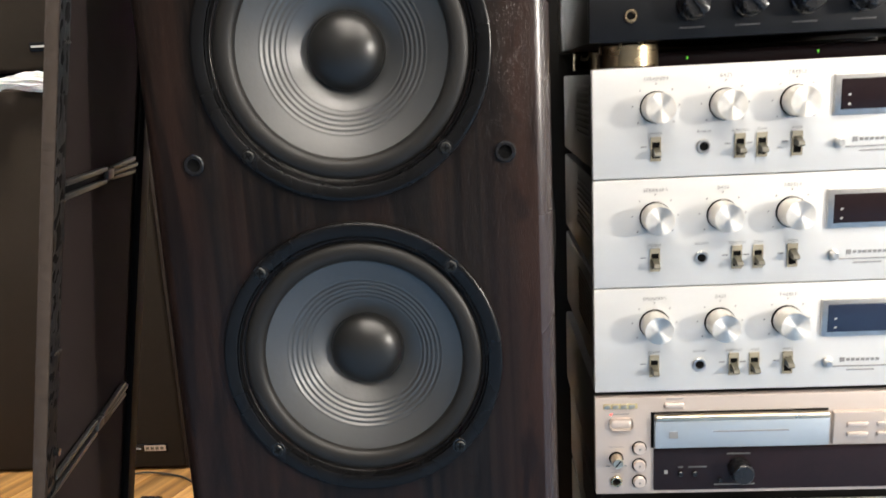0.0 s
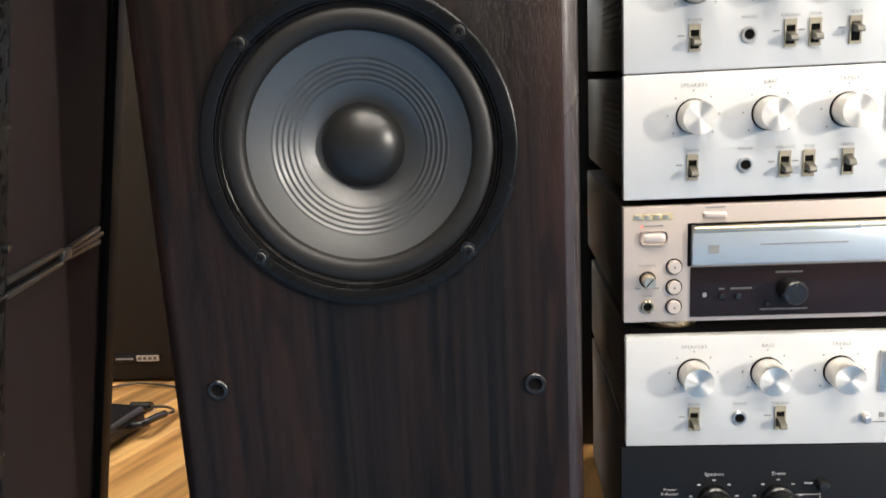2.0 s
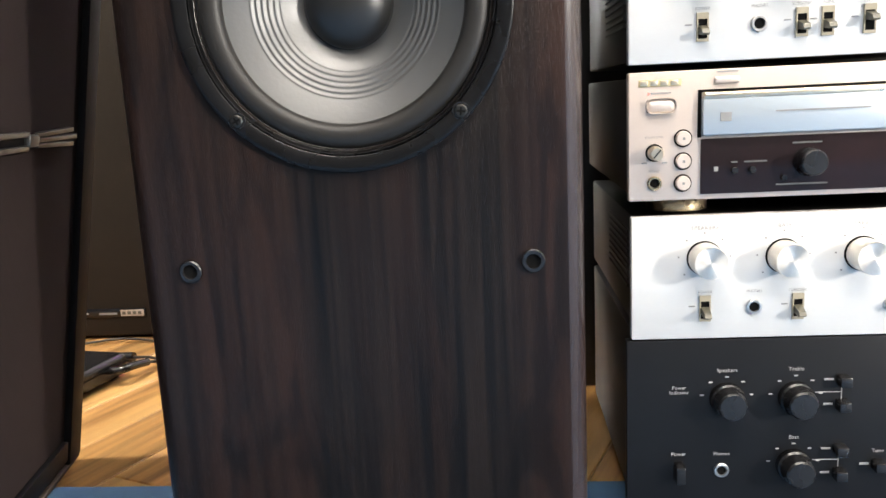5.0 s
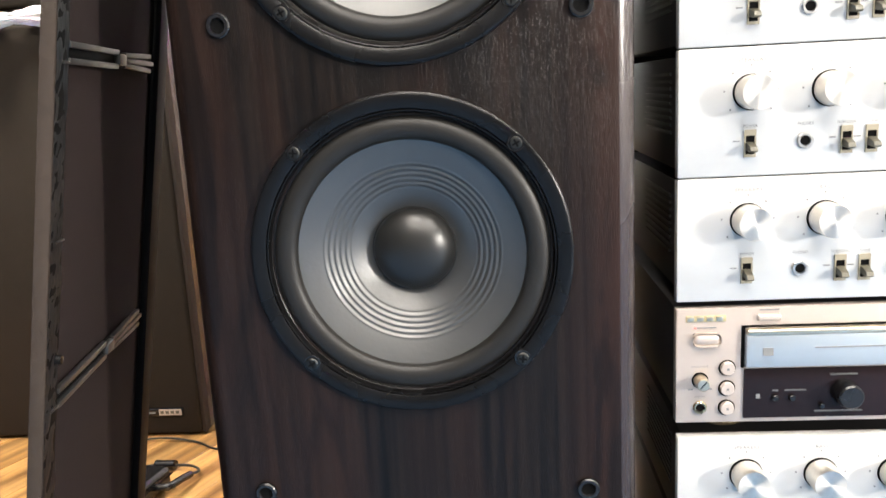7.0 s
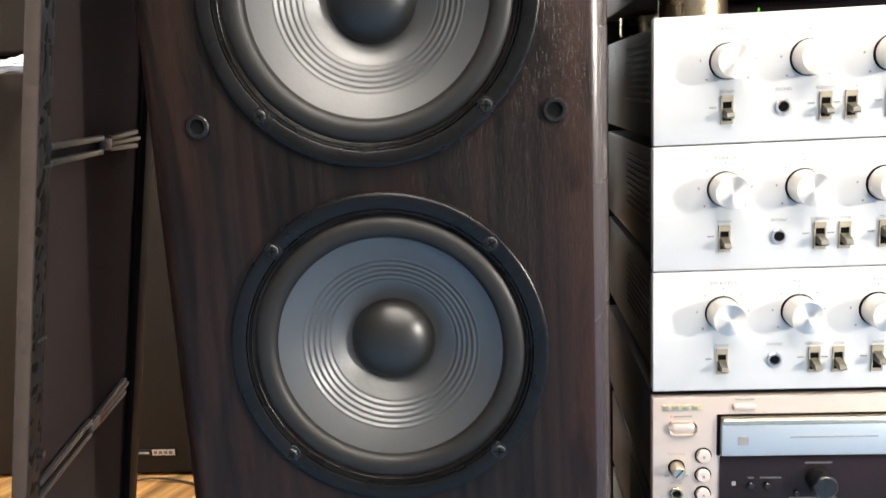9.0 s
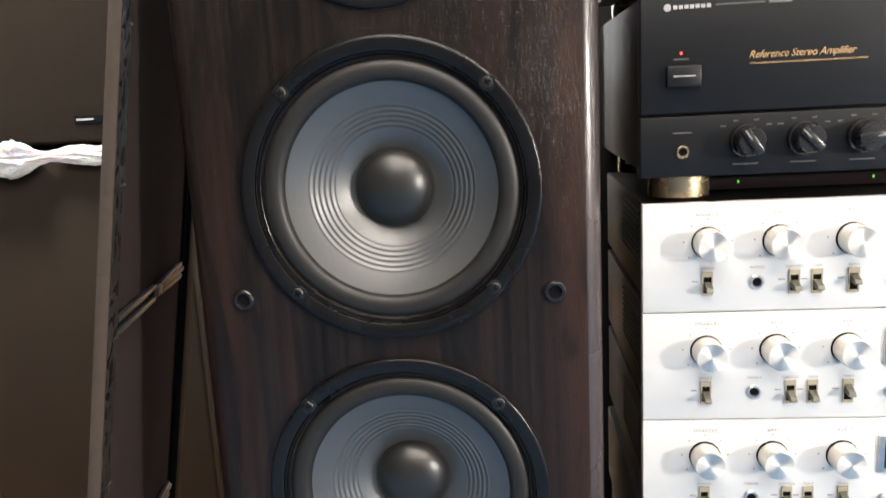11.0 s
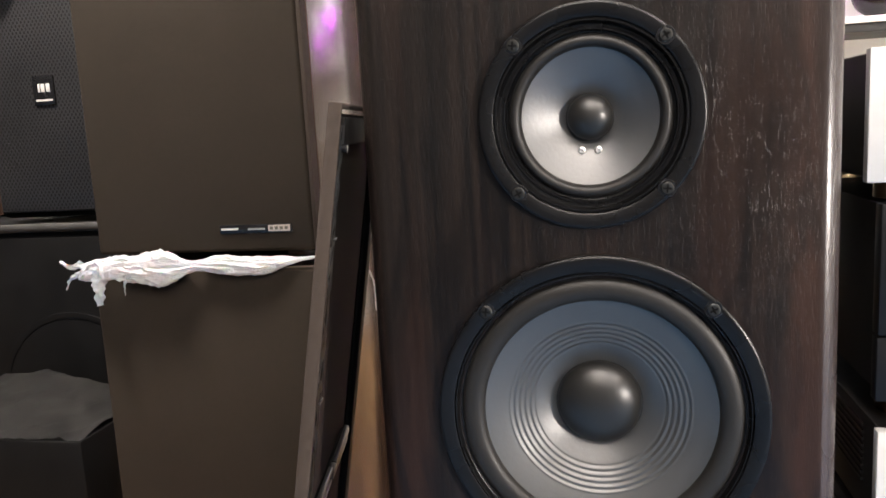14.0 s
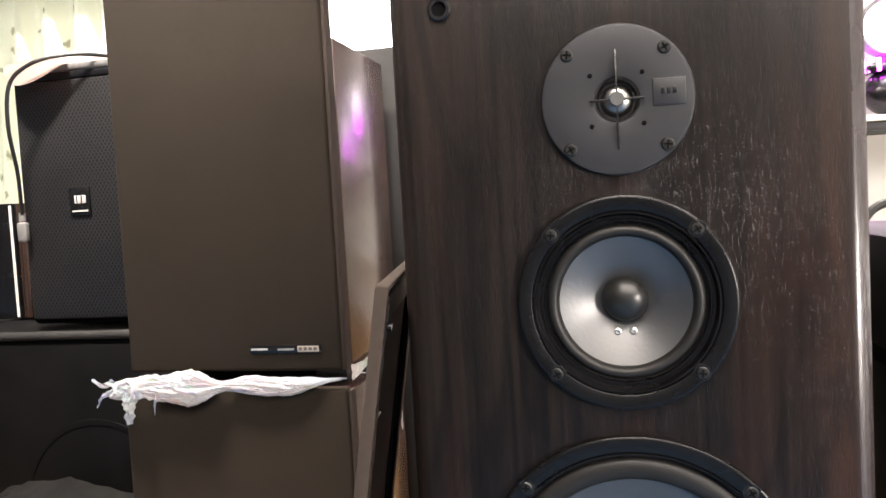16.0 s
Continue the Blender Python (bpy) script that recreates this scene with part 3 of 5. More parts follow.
mid = part("midrange", turned([(0.0787, 0.0), (0.0787, -0.0032), (0.0783, -0.0045), (0.0774, -0.0052), (0.0762, -0.0054), (0.0690, -0.0048), (0.0678, -0.0042), (0.0672, -0.0020), (0.0666, -0.0020), (0.0662, -0.0042), (0.0654, -0.0042),
                               (0.0642, -0.0018), (0.0634, 0.0022), (0.0612, 0.0024), (0.0606, 0.0008), (0.0596, 0.0008), (0.0588, 0.0044), (0.0566, 0.0052)], 96), FLANGE, tower, "small midrange driver in a round black frame", (-0.0015, 0, 0.919))
part("surround", turned([(0.0572, 0.0048)] + [(0.0526 + 0.0042 * math.cos(math.pi * k / 12), 0.0046 - 0.0052 * math.sin(math.pi * k / 12)) for k in range(13)] + [(0.0478, 0.0056)], 96), RUBBER, mid, "glossy black rubber surround")
part("cone", turned([(0.0482 - 0.0325 * k / 40, 0.0052 + 0.017 * (0.75 * k / 40 + 0.25 * (k / 40) ** 2)) for k in range(41)], 96), MIDCONE, mid, "satin silver grey cone")
cap = [(0.0174, 0.0225), (0.0172, 0.0190)] + [(0.0166 * math.cos(math.pi / 2 * k / 12), 0.0190 - 0.0125 * math.sin(math.pi / 2 * k / 12)) for k in range(13)]
cap[-1] = (0.0, cap[-1][1])
part("dust_cap", turned(cap, 48), CAP, mid, "glossy black dust cap")
for sx in (-1, 1):
    part("rivet", turned([(0.0030, 0.002), (0.0027, -0.0008), (0.0016, -0.0016), (0, -0.0010)], 16), NICKEL, mid, "shiny metal rivet", (sx * 0.0058 - 0.0005, 0.0158, -0.0240))
screws(mid, 0.0515, -0.0046)

tw = part("tweeter", turned([(0.0540, 0.0), (0.0540, -0.0030), (0.0532, -0.0042), (0.0515, -0.0046), (0.0200, -0.0046), (0.0165, -0.0040), (0.0150, -0.0020), (0.0142, 0.002), (0.0132, 0.0052), (0.0110, 0.0056)], 96), PLATE, tower, "round charcoal tweeter plate with a metal dome", (-0.0015, 0, 1.0655))
part("dome", turned([(0.0122, 0.0058)] + [(0.0115 * math.cos(math.pi / 2 * k / 10) if k < 10 else 0.0, 0.0054 - 0.0075 * math.sin(math.pi / 2 * k / 10)) for k in range(11)], 40), TITAN, tw, "bright titanium dome")
bm = bmesh.new()
for sz in (-1, 1):
    v = [bm.verts.new(p) for p in ((-0.0006, -0.0044, sz * 0.036), (0.0006, -0.0044, sz * 0.036), (-0.0006, -0.0044, sz * 0.010), (0.0006, -0.0044, sz * 0.010),
                                   (-0.0005, -0.0095, sz * 0.014), (0.0005, -0.0095, sz * 0.014), (-0.0005, -0.0095, sz * 0.003), (0.0005, -0.0095, sz * 0.003), (-0.0005, -0.0060, sz * 0.033), (0.0005, -0.0060, sz * 0.033))]
    bmesh.ops.convex_hull(bm, input=v)
box(bm, -0.0004, 0.0004, -0.0090, -0.0050, -0.012, 0.012)
part("fin", bm, CAP, tw, "upright guard fin across the dome")
part("fin", boxes(-0.019, 0.019, -0.0078, -0.0048, -0.0006, 0.0006, bevel=0.0002), CAP, tw, "level guard fin across the dome")
part("phase_disc", turned([(0.0052, -0.0060), (0.0052, -0.0092), (0.0046, -0.0098), (0, -0.0098)], 24), DISC, tw)
part("badge", boxes(0.0250, 0.0475, -0.0056, -0.0040, -0.0065, 0.0125, bevel=0.0006), PLATE, tw, "raised badge with a stamped mark")
for k in range(3):
    part("badge_mark", boxes(0.0305 + k * 0.0040, 0.0331 + k * 0.0040, -0.0060, -0.0054, 0.0012, 0.0058, bevel=0.0003), PLASTIC, tw)
screws(tw, 0.0340, -0.0036, SCREW, False)
for sx in (-1, 1):
    for sz in (-1, 1):
        part("hole", turned([(0.0017, -0.0044), (0.0017, -0.0050), (0.0012, -0.0052), (0, -0.0052)], 14), BLACK, tw, "", (sx * 0.0182, 0, sz * 0.0180))

# ---- leaning grille ----
U, V = Vector((-0.176, 0.984, 0)).normalized(), Vector((0.147, 0.075, 1.0)).normalized()
Nn = U.cross(V).normalized()
SKEW = V.dot(U)
V = Nn.cross(U)
gm = Matrix(((U.x, Nn.x, V.x, -0.192), (U.y, Nn.y, V.y, -0.098), (U.z, Nn.z, V.z, 0.006), (0, 0, 0, 1)))
grille = thing("speaker_grille", gm, "detached cloth speaker grille leaning against the loudspeaker, seen from behind", "speaker grille")
GW, GH, GT = 0.312, 0.946, 0.014
bm = bmesh.new()
for a in ((0, 0.0045, 0, GT, 0, GH), (GW - 0.0045, GW, 0, GT, 0, GH), (0.0045, GW - 0.0045, 0, GT, 0, 0.0045), (0.0045, GW - 0.0045, 0, GT, GH - 0.0045, GH)):
    box(bm, *a, bevel=0.0018)
part("cloth_wrap", bm, CLOTH_EDGE, grille, "taupe cloth wrapped round the edge")
part("cloth", boxes(0.008, GW - 0.008, 0.001, 0.004, 0.008, GH - 0.008), CLOTH_BACK, grille, "brown cloth seen from behind")
for a in ((0.0045, 0.030, 0.004, 0.0128, 0.010, GH - 0.010), (GW - 0.032, GW + 0.0010, 0.004, 0.0150, 0.004, GH - 0.004), (0.034, GW - 0.034, 0.004, 0.0128, 0.010, 0.032), (0.034, GW - 0.034, 0.004, 0.0128, GH - 0.032, GH - 0.010)):
    part("frame_rail", boxes(*a, bevel=0.002), FRAMEWOOD, grille, "black inner frame rail")
for k in range(22):
    z = 0.018 + k * 0.0414
    flap = bmesh.new()
    wide = 0.0215 + random.uniform(-0.002, 0.003)
    cells = [[flap.verts.new((0.0048 + wide * i / 5, 0.0130 + 0.0016 * noise.noise(Vector((i * 0.9, j * 0.7, k * 3.1))), z + 0.0425 * j / 7)) for j in range(8)] for i in range(6)]
    for p, q in zip(cells, cells[1:]):
        for j in range(7):
            flap.faces.new((p[j], p[j + 1], q[j + 1], q[j]))
    bmesh.ops.solidify(flap, geom=flap.faces[:], thickness=0.0012)
    part("glued_cloth_flap", flap, BLUETAPE, grille)
    if k % 3 == 1:
        part("staple", boxes(0.012, 0.026, 0.0142, 0.0160, z + 0.040, z + 0.0418, bevel=0.0005), BARPLASTIC, grille)
for z in (0.352, 0.604):
    part("cross_bar", boxes(0.030, 0.250, 0.004, 0.0085, z - 0.0045, z + 0.0045, bevel=0.001), FRAMEWOOD, grille, "black cross bar")
    for dz in (-0.0058, 0.0058):
        part("rib", boxes(0.030, 0.146, 0.0080, 0.0140, z + dz - 0.0022, z + dz + 0.0022, bevel=0.0008), BARPLASTIC, grille, "long rib of the cross bar")
    part("rib_joint", boxes(0.144, 0.164, 0.0080, 0.0160, z - 0.0050, z + 0.0050, bevel=0.002), BARPLASTIC, grille, "narrow joint of the cross bar")
    for dz, reach in ((-0.0068, 0.250), (0.0, 0.258), (0.0068, 0.248)):
        prong = boxes(0.162, reach, 0.0090, 0.0150, z + dz - 0.0020, z + dz + 0.0020, bevel=0.0007)
        for v in prong.verts:
            if v.co.x < 0.168:
                v.co.z -= dz * 0.35
        part("fork", prong, BARPLASTIC, grille, "prong of the cross bar")
for px in (0.022,):
    for z in (0.09, 0.385, 0.913):
        part("peg", tube([(px, 0.012, z), (px, 0.019, z)], 0.0032, 14), PLASTIC, grille, "black grille peg")

for ob in grille.children:
    ob.data.transform(Matrix(((1, 0, SKEW, 0), (0, 0.74, 0, 0), (0, 0, 1, 0), (0, 0, 0, 1))))

# ---- brown stacked loudspeakers behind ----
lower = thing("loudspeaker_cabinet", (-0.537, 0.66, 0.0), "brown cloth fronted loudspeaker standing on the wooden floor", "loudspeaker", "stacked brown loudspeakers")
part("cabinet", boxes(-0.217, 0.210, 0.028, 0.33, 0, 0.690, bevel=0.003), ROSEWOOD, lower)
part("grille_cloth", boxes(-0.219, 0.206, 0.0, 0.025, 0.004, 0.696, bevel=0.007, seg=3), CLOTH, lower, "brown cloth front")
part("trim_strip", boxes(0.206, 0.212, 0.004, 0.026, 0.004, 0.692, bevel=0.001), CLOTH_EDGE, lower)
upper = thing("loudspeaker_cabinet", (-0.545, 0.68, 0.722), "tall brown cloth fronted loudspeaker standing on another", "loudspeaker", "stacked brown loudspeakers")
part("cabinet", boxes(-0.205, 0.208, 0.032, 0.325, 0, 0.572, bevel=0.003), ROSEWOOD, upper, "glossy reddish wooden cabinet")
part("grille_cloth", boxes(-0.208, 0.200, 0.0, 0.028, 0.0, 0.80, bevel=0.007, seg=3), CLOTH, upper, "brown cloth front")
part("trim_strip", boxes(0.200, 0.207, 0.003, 0.030, 0.002, 0.798, bevel=0.001), CLOTH_EDGE, upper)
part("plinth", boxes(-0.128, 0.128, 0.07, 0.27, -0.0315, -0.001, bevel=0.002), BLACK, upper, "dark strip of board between the loudspeakers")
for sx in (-0.16, 0.16):
    part("foot", boxes(sx - 0.03, sx + 0.03, 0.05, 0.25, -0.032, 0.0, bevel=0.003), PLASTIC, upper)
for who, x0, x1, z in ((upper, 0.032, 0.164, 0.040), (lower, 0.045, 0.178, 0.045)):
    b = part("name_plate", boxes(x0, x1, -0.003, 0.001, z - 0.0075, z + 0.0075, bevel=0.001), PLASTIC, who, "black name plate with pale marks")
    w = x1 - x0
    part("plate_mark", boxes(x1 - 0.32 * w, x1 - 0.003, -0.0036, -0.0028, z - 0.0050, z + 0.0055), CHAMPAGNE, b)
    for k in range(4):
        part("plate_mark", boxes(x1 - 0.30 * w + k * 0.009, x1 - 0.30 * w + k * 0.009 + 0.006, -0.0041, -0.0034, z - 0.0022, z + 0.0030), TOGGLE, b)
    part("plate_mark", boxes(x0 + 0.003, x0 + 0.26 * w, -0.0036, -0.0028, z - 0.0014, z + 0.0018), PALEINK, b)
    part("plate_mark", boxes(x0 + 0.40 * w, x0 + 0.63 * w, -0.0036, -0.0028, z - 0.0022, z + 0.0012), INK, b)
solid("black_cabinet", boxes(-0.50, -0.305, 1.05, 1.35, 0, 1.338, bevel=0.004), CASE, "tall narrow black cabinet behind the loudspeakers", "cabinet")

# crumpled film between the two
bm = bmesh.new()
rings = []
for i in range(141):
    u = i / 140
    x = -0.762 + 0.422 * u
    lump = math.exp(-((u - 0.33) / 0.125) ** 2)
    tail = math.exp(-((u - 0.72) / 0.19) ** 4)
    start = math.exp(-((u - 0.06) / 0.08) ** 2)
    r = 0.0030 + 0.0265 * lump + 0.0150 * tail * (1.45 - 0.75 * u) + 0.016 * math.exp(-((u - 0.10) / 0.14) ** 4)
    zc = 0.7000 + 0.016 * max(0, u - 0.45) + 0.004 * math.sin(u * 14) - 0.004 * start + 0.007 * lump
    ring = []
    for k in range(40):
        a = 2 * math.pi * k / 40 + 2.2 * u
        fold = noise.noise(Vector((u * 5 + 11, math.cos(a) * 1.5, math.sin(a) * 1.5)))
        pleat = abs(noise.noise(Vector((u * 9 + 4, math.cos(a) * 3.4, math.sin(a) * 3.4 + 7))))
        fine = noise.noise(Vector((u * 45, math.cos(a) * 5, math.sin(a) * 5 + 3)))
        rr = r * (1.05 + 0.26 * fold - 0.55 * pleat + 0.10 * fine)
        ring.append(bm.verts.new((x + 0.012 * fold, 0.640 + 0.020 * u + 0.50 * rr * math.cos(a), zc + rr * math.sin(a))))
    rings.append(ring)
for a, b in zip(rings, rings[1:]):
    for k in range(40):
        bm.faces.new((a[k], a[(k + 1) % 40], b[(k + 1) % 40], b[k]))
bm.faces.new(rings[0][::-1])
bm.faces.new(rings[-1])


def film_strip(bm, path, w, seed, side=(0, 0, 1)):
    prev = None
    pts = smooth_path(path, 8)
    for i, p in enumerate(pts):
        u = i / (len(pts) - 1)
        ww = w * (1 - 0.6 * u) * (1 + 0.5 * noise.noise(Vector((u * 7, seed, 0))))
        row = [bm.verts.new(p + Vector((0.004 * noise.noise(Vector((u * 9, seed, k))), 0.006 * noise.noise(Vector((u * 6, seed + 3, k * 0.8))), 0)) + Vector(side) * ((k - 2) / 2 * ww)) for k in range(5)]
        if prev:
            for k in range(4):
                bm.faces.new((prev[k], row[k], row[k + 1], prev[k + 1]))
        prev = row


film = solid("plastic_film", bm, FILM, "crumpled clear white stretch film stuffed between the stacked loudspeakers", "plastic film")
TAILS = (
    ([(-0.745, 0.645, 0.702), (-0.765, 0.642, 0.712), (-0.782, 0.640, 0.708), (-0.806, 0.642, 0.717)], 0.008, 1.0),
    ([(-0.745, 0.645, 0.698), (-0.768, 0.640, 0.696), (-0.788, 0.640, 0.686), (-0.800, 0.642, 0.668)], 0.007, 5.0),
    ([(-0.724, 0.634, 0.702), (-0.726, 0.632, 0.682), (-0.728, 0.632, 0.662), (-0.730, 0.634, 0.640)], 0.017, 9.0),
    ([(-0.672, 0.630, 0.690), (-0.675, 0.628, 0.676), (-0.678, 0.632, 0.660)], 0.007, 12.0),
    ([(-0.715, 0.632, 0.696), (-0.735, 0.630, 0.706), (-0.752, 0.630, 0.700), (-0.768, 0.636, 0.690)], 0.012, 14.0),
)
for path, width, seed in TAILS:
    strip = bmesh.new()
    film_strip(strip, path, width, seed, (0.8, 0.3, 0.15) if width > 0.015 else (0, 0, 1))
    part("film_tail", strip, FILM, film)
strip = bmesh.new()
film_strip(strip, [(-0.337, 0.705, 0.714), (-0.331, 0.73, 0.716), (-0.330, 0.79, 0.720), (-0.330, 0.90, 0.72)], 0.013, 15.0)
part("film_tail", strip, FILM, film)
strip = bmesh.new()
film_strip(strip, [(-0.332, 0.70, 0.716), (-0.29, 0.735, 0.70), (-0.268, 0.75, 0.66), (-0.264, 0.75, 0.60)], 0.0022, 21.0, (0.8, 0.6, 0))
part("film_tail", strip, FILM, film)

# ---- stage loudspeakers at the back ----
pa = thing("stage_loudspeaker", (-1.14, 1.15, 0.745), "black stage loudspeaker with a perforated steel front, on a bass cabinet", "loudspeaker")
part("cabinet", boxes(-0.225, 0.225, 0.015, 0.36, 0.0, 0.652, bevel=0.018, seg=4), PABOX, pa)
part("mesh_front", boxes(-0.205, 0.205, 0.0, 0.016, 0.015, 0.615, bevel=0.006), PERF, pa, "perforated black steel mesh")
part("top_rail", boxes(-0.215, 0.215, -0.001, 0.030, 0.617, 0.634, bevel=0.003), FASCIA, pa)
part("edge_rail", boxes(-0.218, 0.218, -0.002, 0.040, 0.6345, 0.654, bevel=0.008, seg=3), RAIL, pa, "worn grey rounded top edge")
b = part("badge", boxes(-0.068, -0.010, -0.006, 0.001, 0.275, 0.345, bevel=0.002), PLASTIC, pa, "dark badge with a pale mark")
for k, (a0, a1) in enumerate(((-0.052, -0.047), (-0.044, -0.034), (-0.030, -0.020))):
    part("badge_mark", boxes(a0, a1, -0.0072, -0.0055, 0.305, 0.325, bevel=0.0005), PALEINK, b)
part("badge_mark", boxes(-0.060, -0.016, -0.0072, -0.0055, 0.284, 0.288), PALEINK, b)
sub = thing("bass_cabinet", (-1.20, 1.09, 0.0), "large black bass loudspeaker with a ribbed top edge", "loudspeaker")
part("cabinet", boxes(-0.42, 0.40, 0.010, 0.60, 0.0, 0.730, bevel=0.008), PABOX, sub)
part("top_rail", tube([(-0.42, 0.0, 0.728), (0.40, 0.0, 0.728)], 0.011, 12), DUSTY, sub, "dusty rounded front rail")
part("mesh_front", boxes(-0.40, 0.38, -0.004, 0.012, 0.03, 0.705, bevel=0.004), PABOX, sub, "dark black front cover")
part("rim", turned([(0.215, 0.0), (0.214, -0.0015), (0.207, -0.0024), (0.200, -0.0015), (0.199, 0.0)], 64), PABOX, sub, "round black driver rim", (0.06, -0.004, 0.305))
mon = thing("floor_monitor", (-1.13, 0.76, 0.0), "low black floor box with a dusty grey top", "loudspeaker")
bm = boxes(-0.24, 0.225, 0.0, 0.30, 0.0, 0.330, bevel=0.008)
part("cabinet", bm, PABOX, mon)
bm = bmesh.new()
grid = [[bm.verts.new((-0.235 + 0.455 * i / 30, 0.004 + 0.29 * j / 16, 0.3305 + 0.010 * max(0, noise.noise(Vector((i * 0.22, j * 0.35, 2)))) + (0.045 * (j / 16) ** 1.5) * (0.6 + 0.4 * math.sin(i * 0.17)) + 0.012 * abs(noise.noise(Vector((i * 0.5, j * 0.3, 5)))))) for j in range(17)] for i in range(31)]
for i in range(30):
    for j in range(16):
        bm.faces.new((grid[i][j], grid[i + 1][j], grid[i + 1][j + 1], grid[i][j + 1]))
bmesh.ops.solidify(bm, geom=bm.faces[:], thickness=0.003)
part("dusty_cover", bm, DUSTY, mon, "crumpled dusty grey sheet")

# cap, cable and plug on the stage loudspeaker
bm = bmesh.new()
brim = []
for i in range(19):
    u = i / 18
    inner = Vector((-1.372 + 0.185 * u, 1.165 - 0.015 * u, 1.412 + 0.008 * math.sin(math.pi * u)))
    droop = math.sin(math.pi * min(1, 0.06 + 0.90 * u ** 0.8))
    row = []
    for k in range(8):
        v = k / 7
        row.append(bm.verts.new(inner + Vector((0.03 * v * (0.5 + 0.5 * droop), -0.075 * v * (0.35 + 0.65 * droop), -0.066 * v ** 1.3 * droop - 0.012 * v + 0.006 * math.sin(math.pi * v)))))
    brim.append(row)
for a, b in zip(brim, brim[1:]):
    for k in range(7):
        bm.faces.new((a[k], a[k + 1], b[k + 1], b[k]))
bmesh.ops.solidify(bm, geom=bm.faces[:], thickness=0.003)
crown = []
for i in range(9):
    e = math.pi / 2 * i / 8
    crown.append([bm.verts.new((-1.235 + 0.135 * math.cos(e) * math.cos(a), 1.285 + 0.115 * math.cos(e) * math.sin(a), 1.401 + 0.036 * math.sin(e) + 0.006 * noise.noise(Vector((3 * math.cos(a), 3 * math.sin(a), i * 0.4))) * math.sin(2 * e))) for a in (2 * math.pi * k / 32 for k in range(32))])
for a, b in zip(crown, crown[1:]):
    for k in range(32):
        bm.faces.new((a[k], a[(k + 1) % 32], b[(k + 1) % 32], b[k]))
solid("cap", bm, PINK, "pinkish cloth cap lying on the stage loudspeaker", "cap")
solid("cable", tube(smooth_path([(-1.02, 1.30, 1.404), (-1.10, 1.15, 1.410), (-1.17, 1.10, 1.406), (-1.235, 1.07, 1.384), (-1.282, 1.06, 1.338), (-1.302, 1.07, 1.24), (-1.312, 1.10, 1.13), (-1.335, 1.13, 1.02)]), 0.0048, 10), CABLE, "black cable hanging over the stage loudspeaker", "cable")
plug = thing("power_plug", (-1.335, 1.13, 0.985), "grey mains plug hanging on a cable", "plug")
part("body", boxes(-0.013, 0.013, -0.010, 0.010, -0.024, 0.026, bevel=0.006, seg=3), GREY, plug)
part("strain_relief", tube([(0, 0, 0.028), (0, 0, 0.05)], 0.008, 10), GREY, plug)
solid("cable", tube(smooth_path([(-1.00, 1.20, 1.392), (-1.02, 1.17, 1.405), (-0.985, 1.16, 1.415), (-0.96, 1.18, 1.40)]), 0.007, 10), CABLE, "coiled end of a black cable", "cable")
small = thing("bookshelf_loudspeaker", (-1.680, 1.40, 0.73), "small wooden loudspeaker with a pale edged front", "loudspeaker")
part("cabinet", boxes(-0.11, 0.11, 0.014, 0.22, 0.0, 0.34, bevel=0.003), ROSEWOOD, small)
part("front", boxes(-0.11, 0.085, 0.0, 0.014, 0.0, 0.34, bevel=0.002), PLASTIC, small)
part("trim_strip", boxes(0.072, 0.080, -0.002, 0.001, 0.006, 0.334), WHITE, small, "pale front trim")
solid("side_table", boxes(-1.83, -1.52, 1.36, 1.66, 0.0, 0.73, bevel=0.004), CASE, "black stand under the small loudspeaker", "stand")

# ---- power adapter on the floor ----
ad = thing("power_adapter", pose(-0.308, 0.482, 0.0, 0, 0, -11), "black power adapter lying on the wooden floor", "adapter")
part("body", boxes(-0.150, 0.0, -0.30, 0.0, 0.004, 0.036, bevel=0.009, seg=4), PLASTIC, ad)
part("lid_seam", boxes(-0.1505, 0.0005, -0.3005, 0.0005, 0.022, 0.0235, bevel=0.0005), BLACK, ad)
for fx in (-0.13, -0.02):
    for fy in (-0.28, -0.02):
        part("foot", boxes(fx - 0.008, fx + 0.008, fy - 0.008, fy + 0.008, 0.0, 0.005), RUBBER, ad)
part("dc_plug", tube(smooth_path([(-0.004, -0.040, 0.020), (0.012, -0.040, 0.021), (0.020, -0.034, 0.022), (0.022, -0.010, 0.020), (0.022, 0.012, 0.016)], 5), 0.0056, 12), PLASTIC, ad, "right angled black plug")
part("lead", tube(smooth_path([(0.022, 0.012, 0.016), (0.021, 0.036, 0.010), (0.000, 0.050, 0.009), (-0.028, 0.048, 0.009)], 6), 0.0022, 8), CABLE, ad)
part("choke", tube([(-0.060, 0.044, 0.009), (-0.057, 0.044, 0.009), (-0.031, 0.048, 0.009), (-0.028, 0.048, 0.009)], 0.0074, 14), PLASTIC, ad, "ferrite choke on the lead")
part("lead", tube(smooth_path([(-0.060, 0.044, 0.009), (-0.090, 0.040, 0.004), (-0.130, 0.036, 0.004)], 6), 0.0022, 8), CABLE, ad)
solid("cable", tube(smooth_path([(-0.47, 0.615, 0.004), (-0.40, 0.640, 0.006), (-0.33, 0.628, 0.004), (-0.285, 0.600, 0.004), (-0.24, 0.61, 0.004), (-0.16, 0.63, 0.004)], 8), 0.0019, 8), CABLE, "thin black cable lying on the floor", "cable")


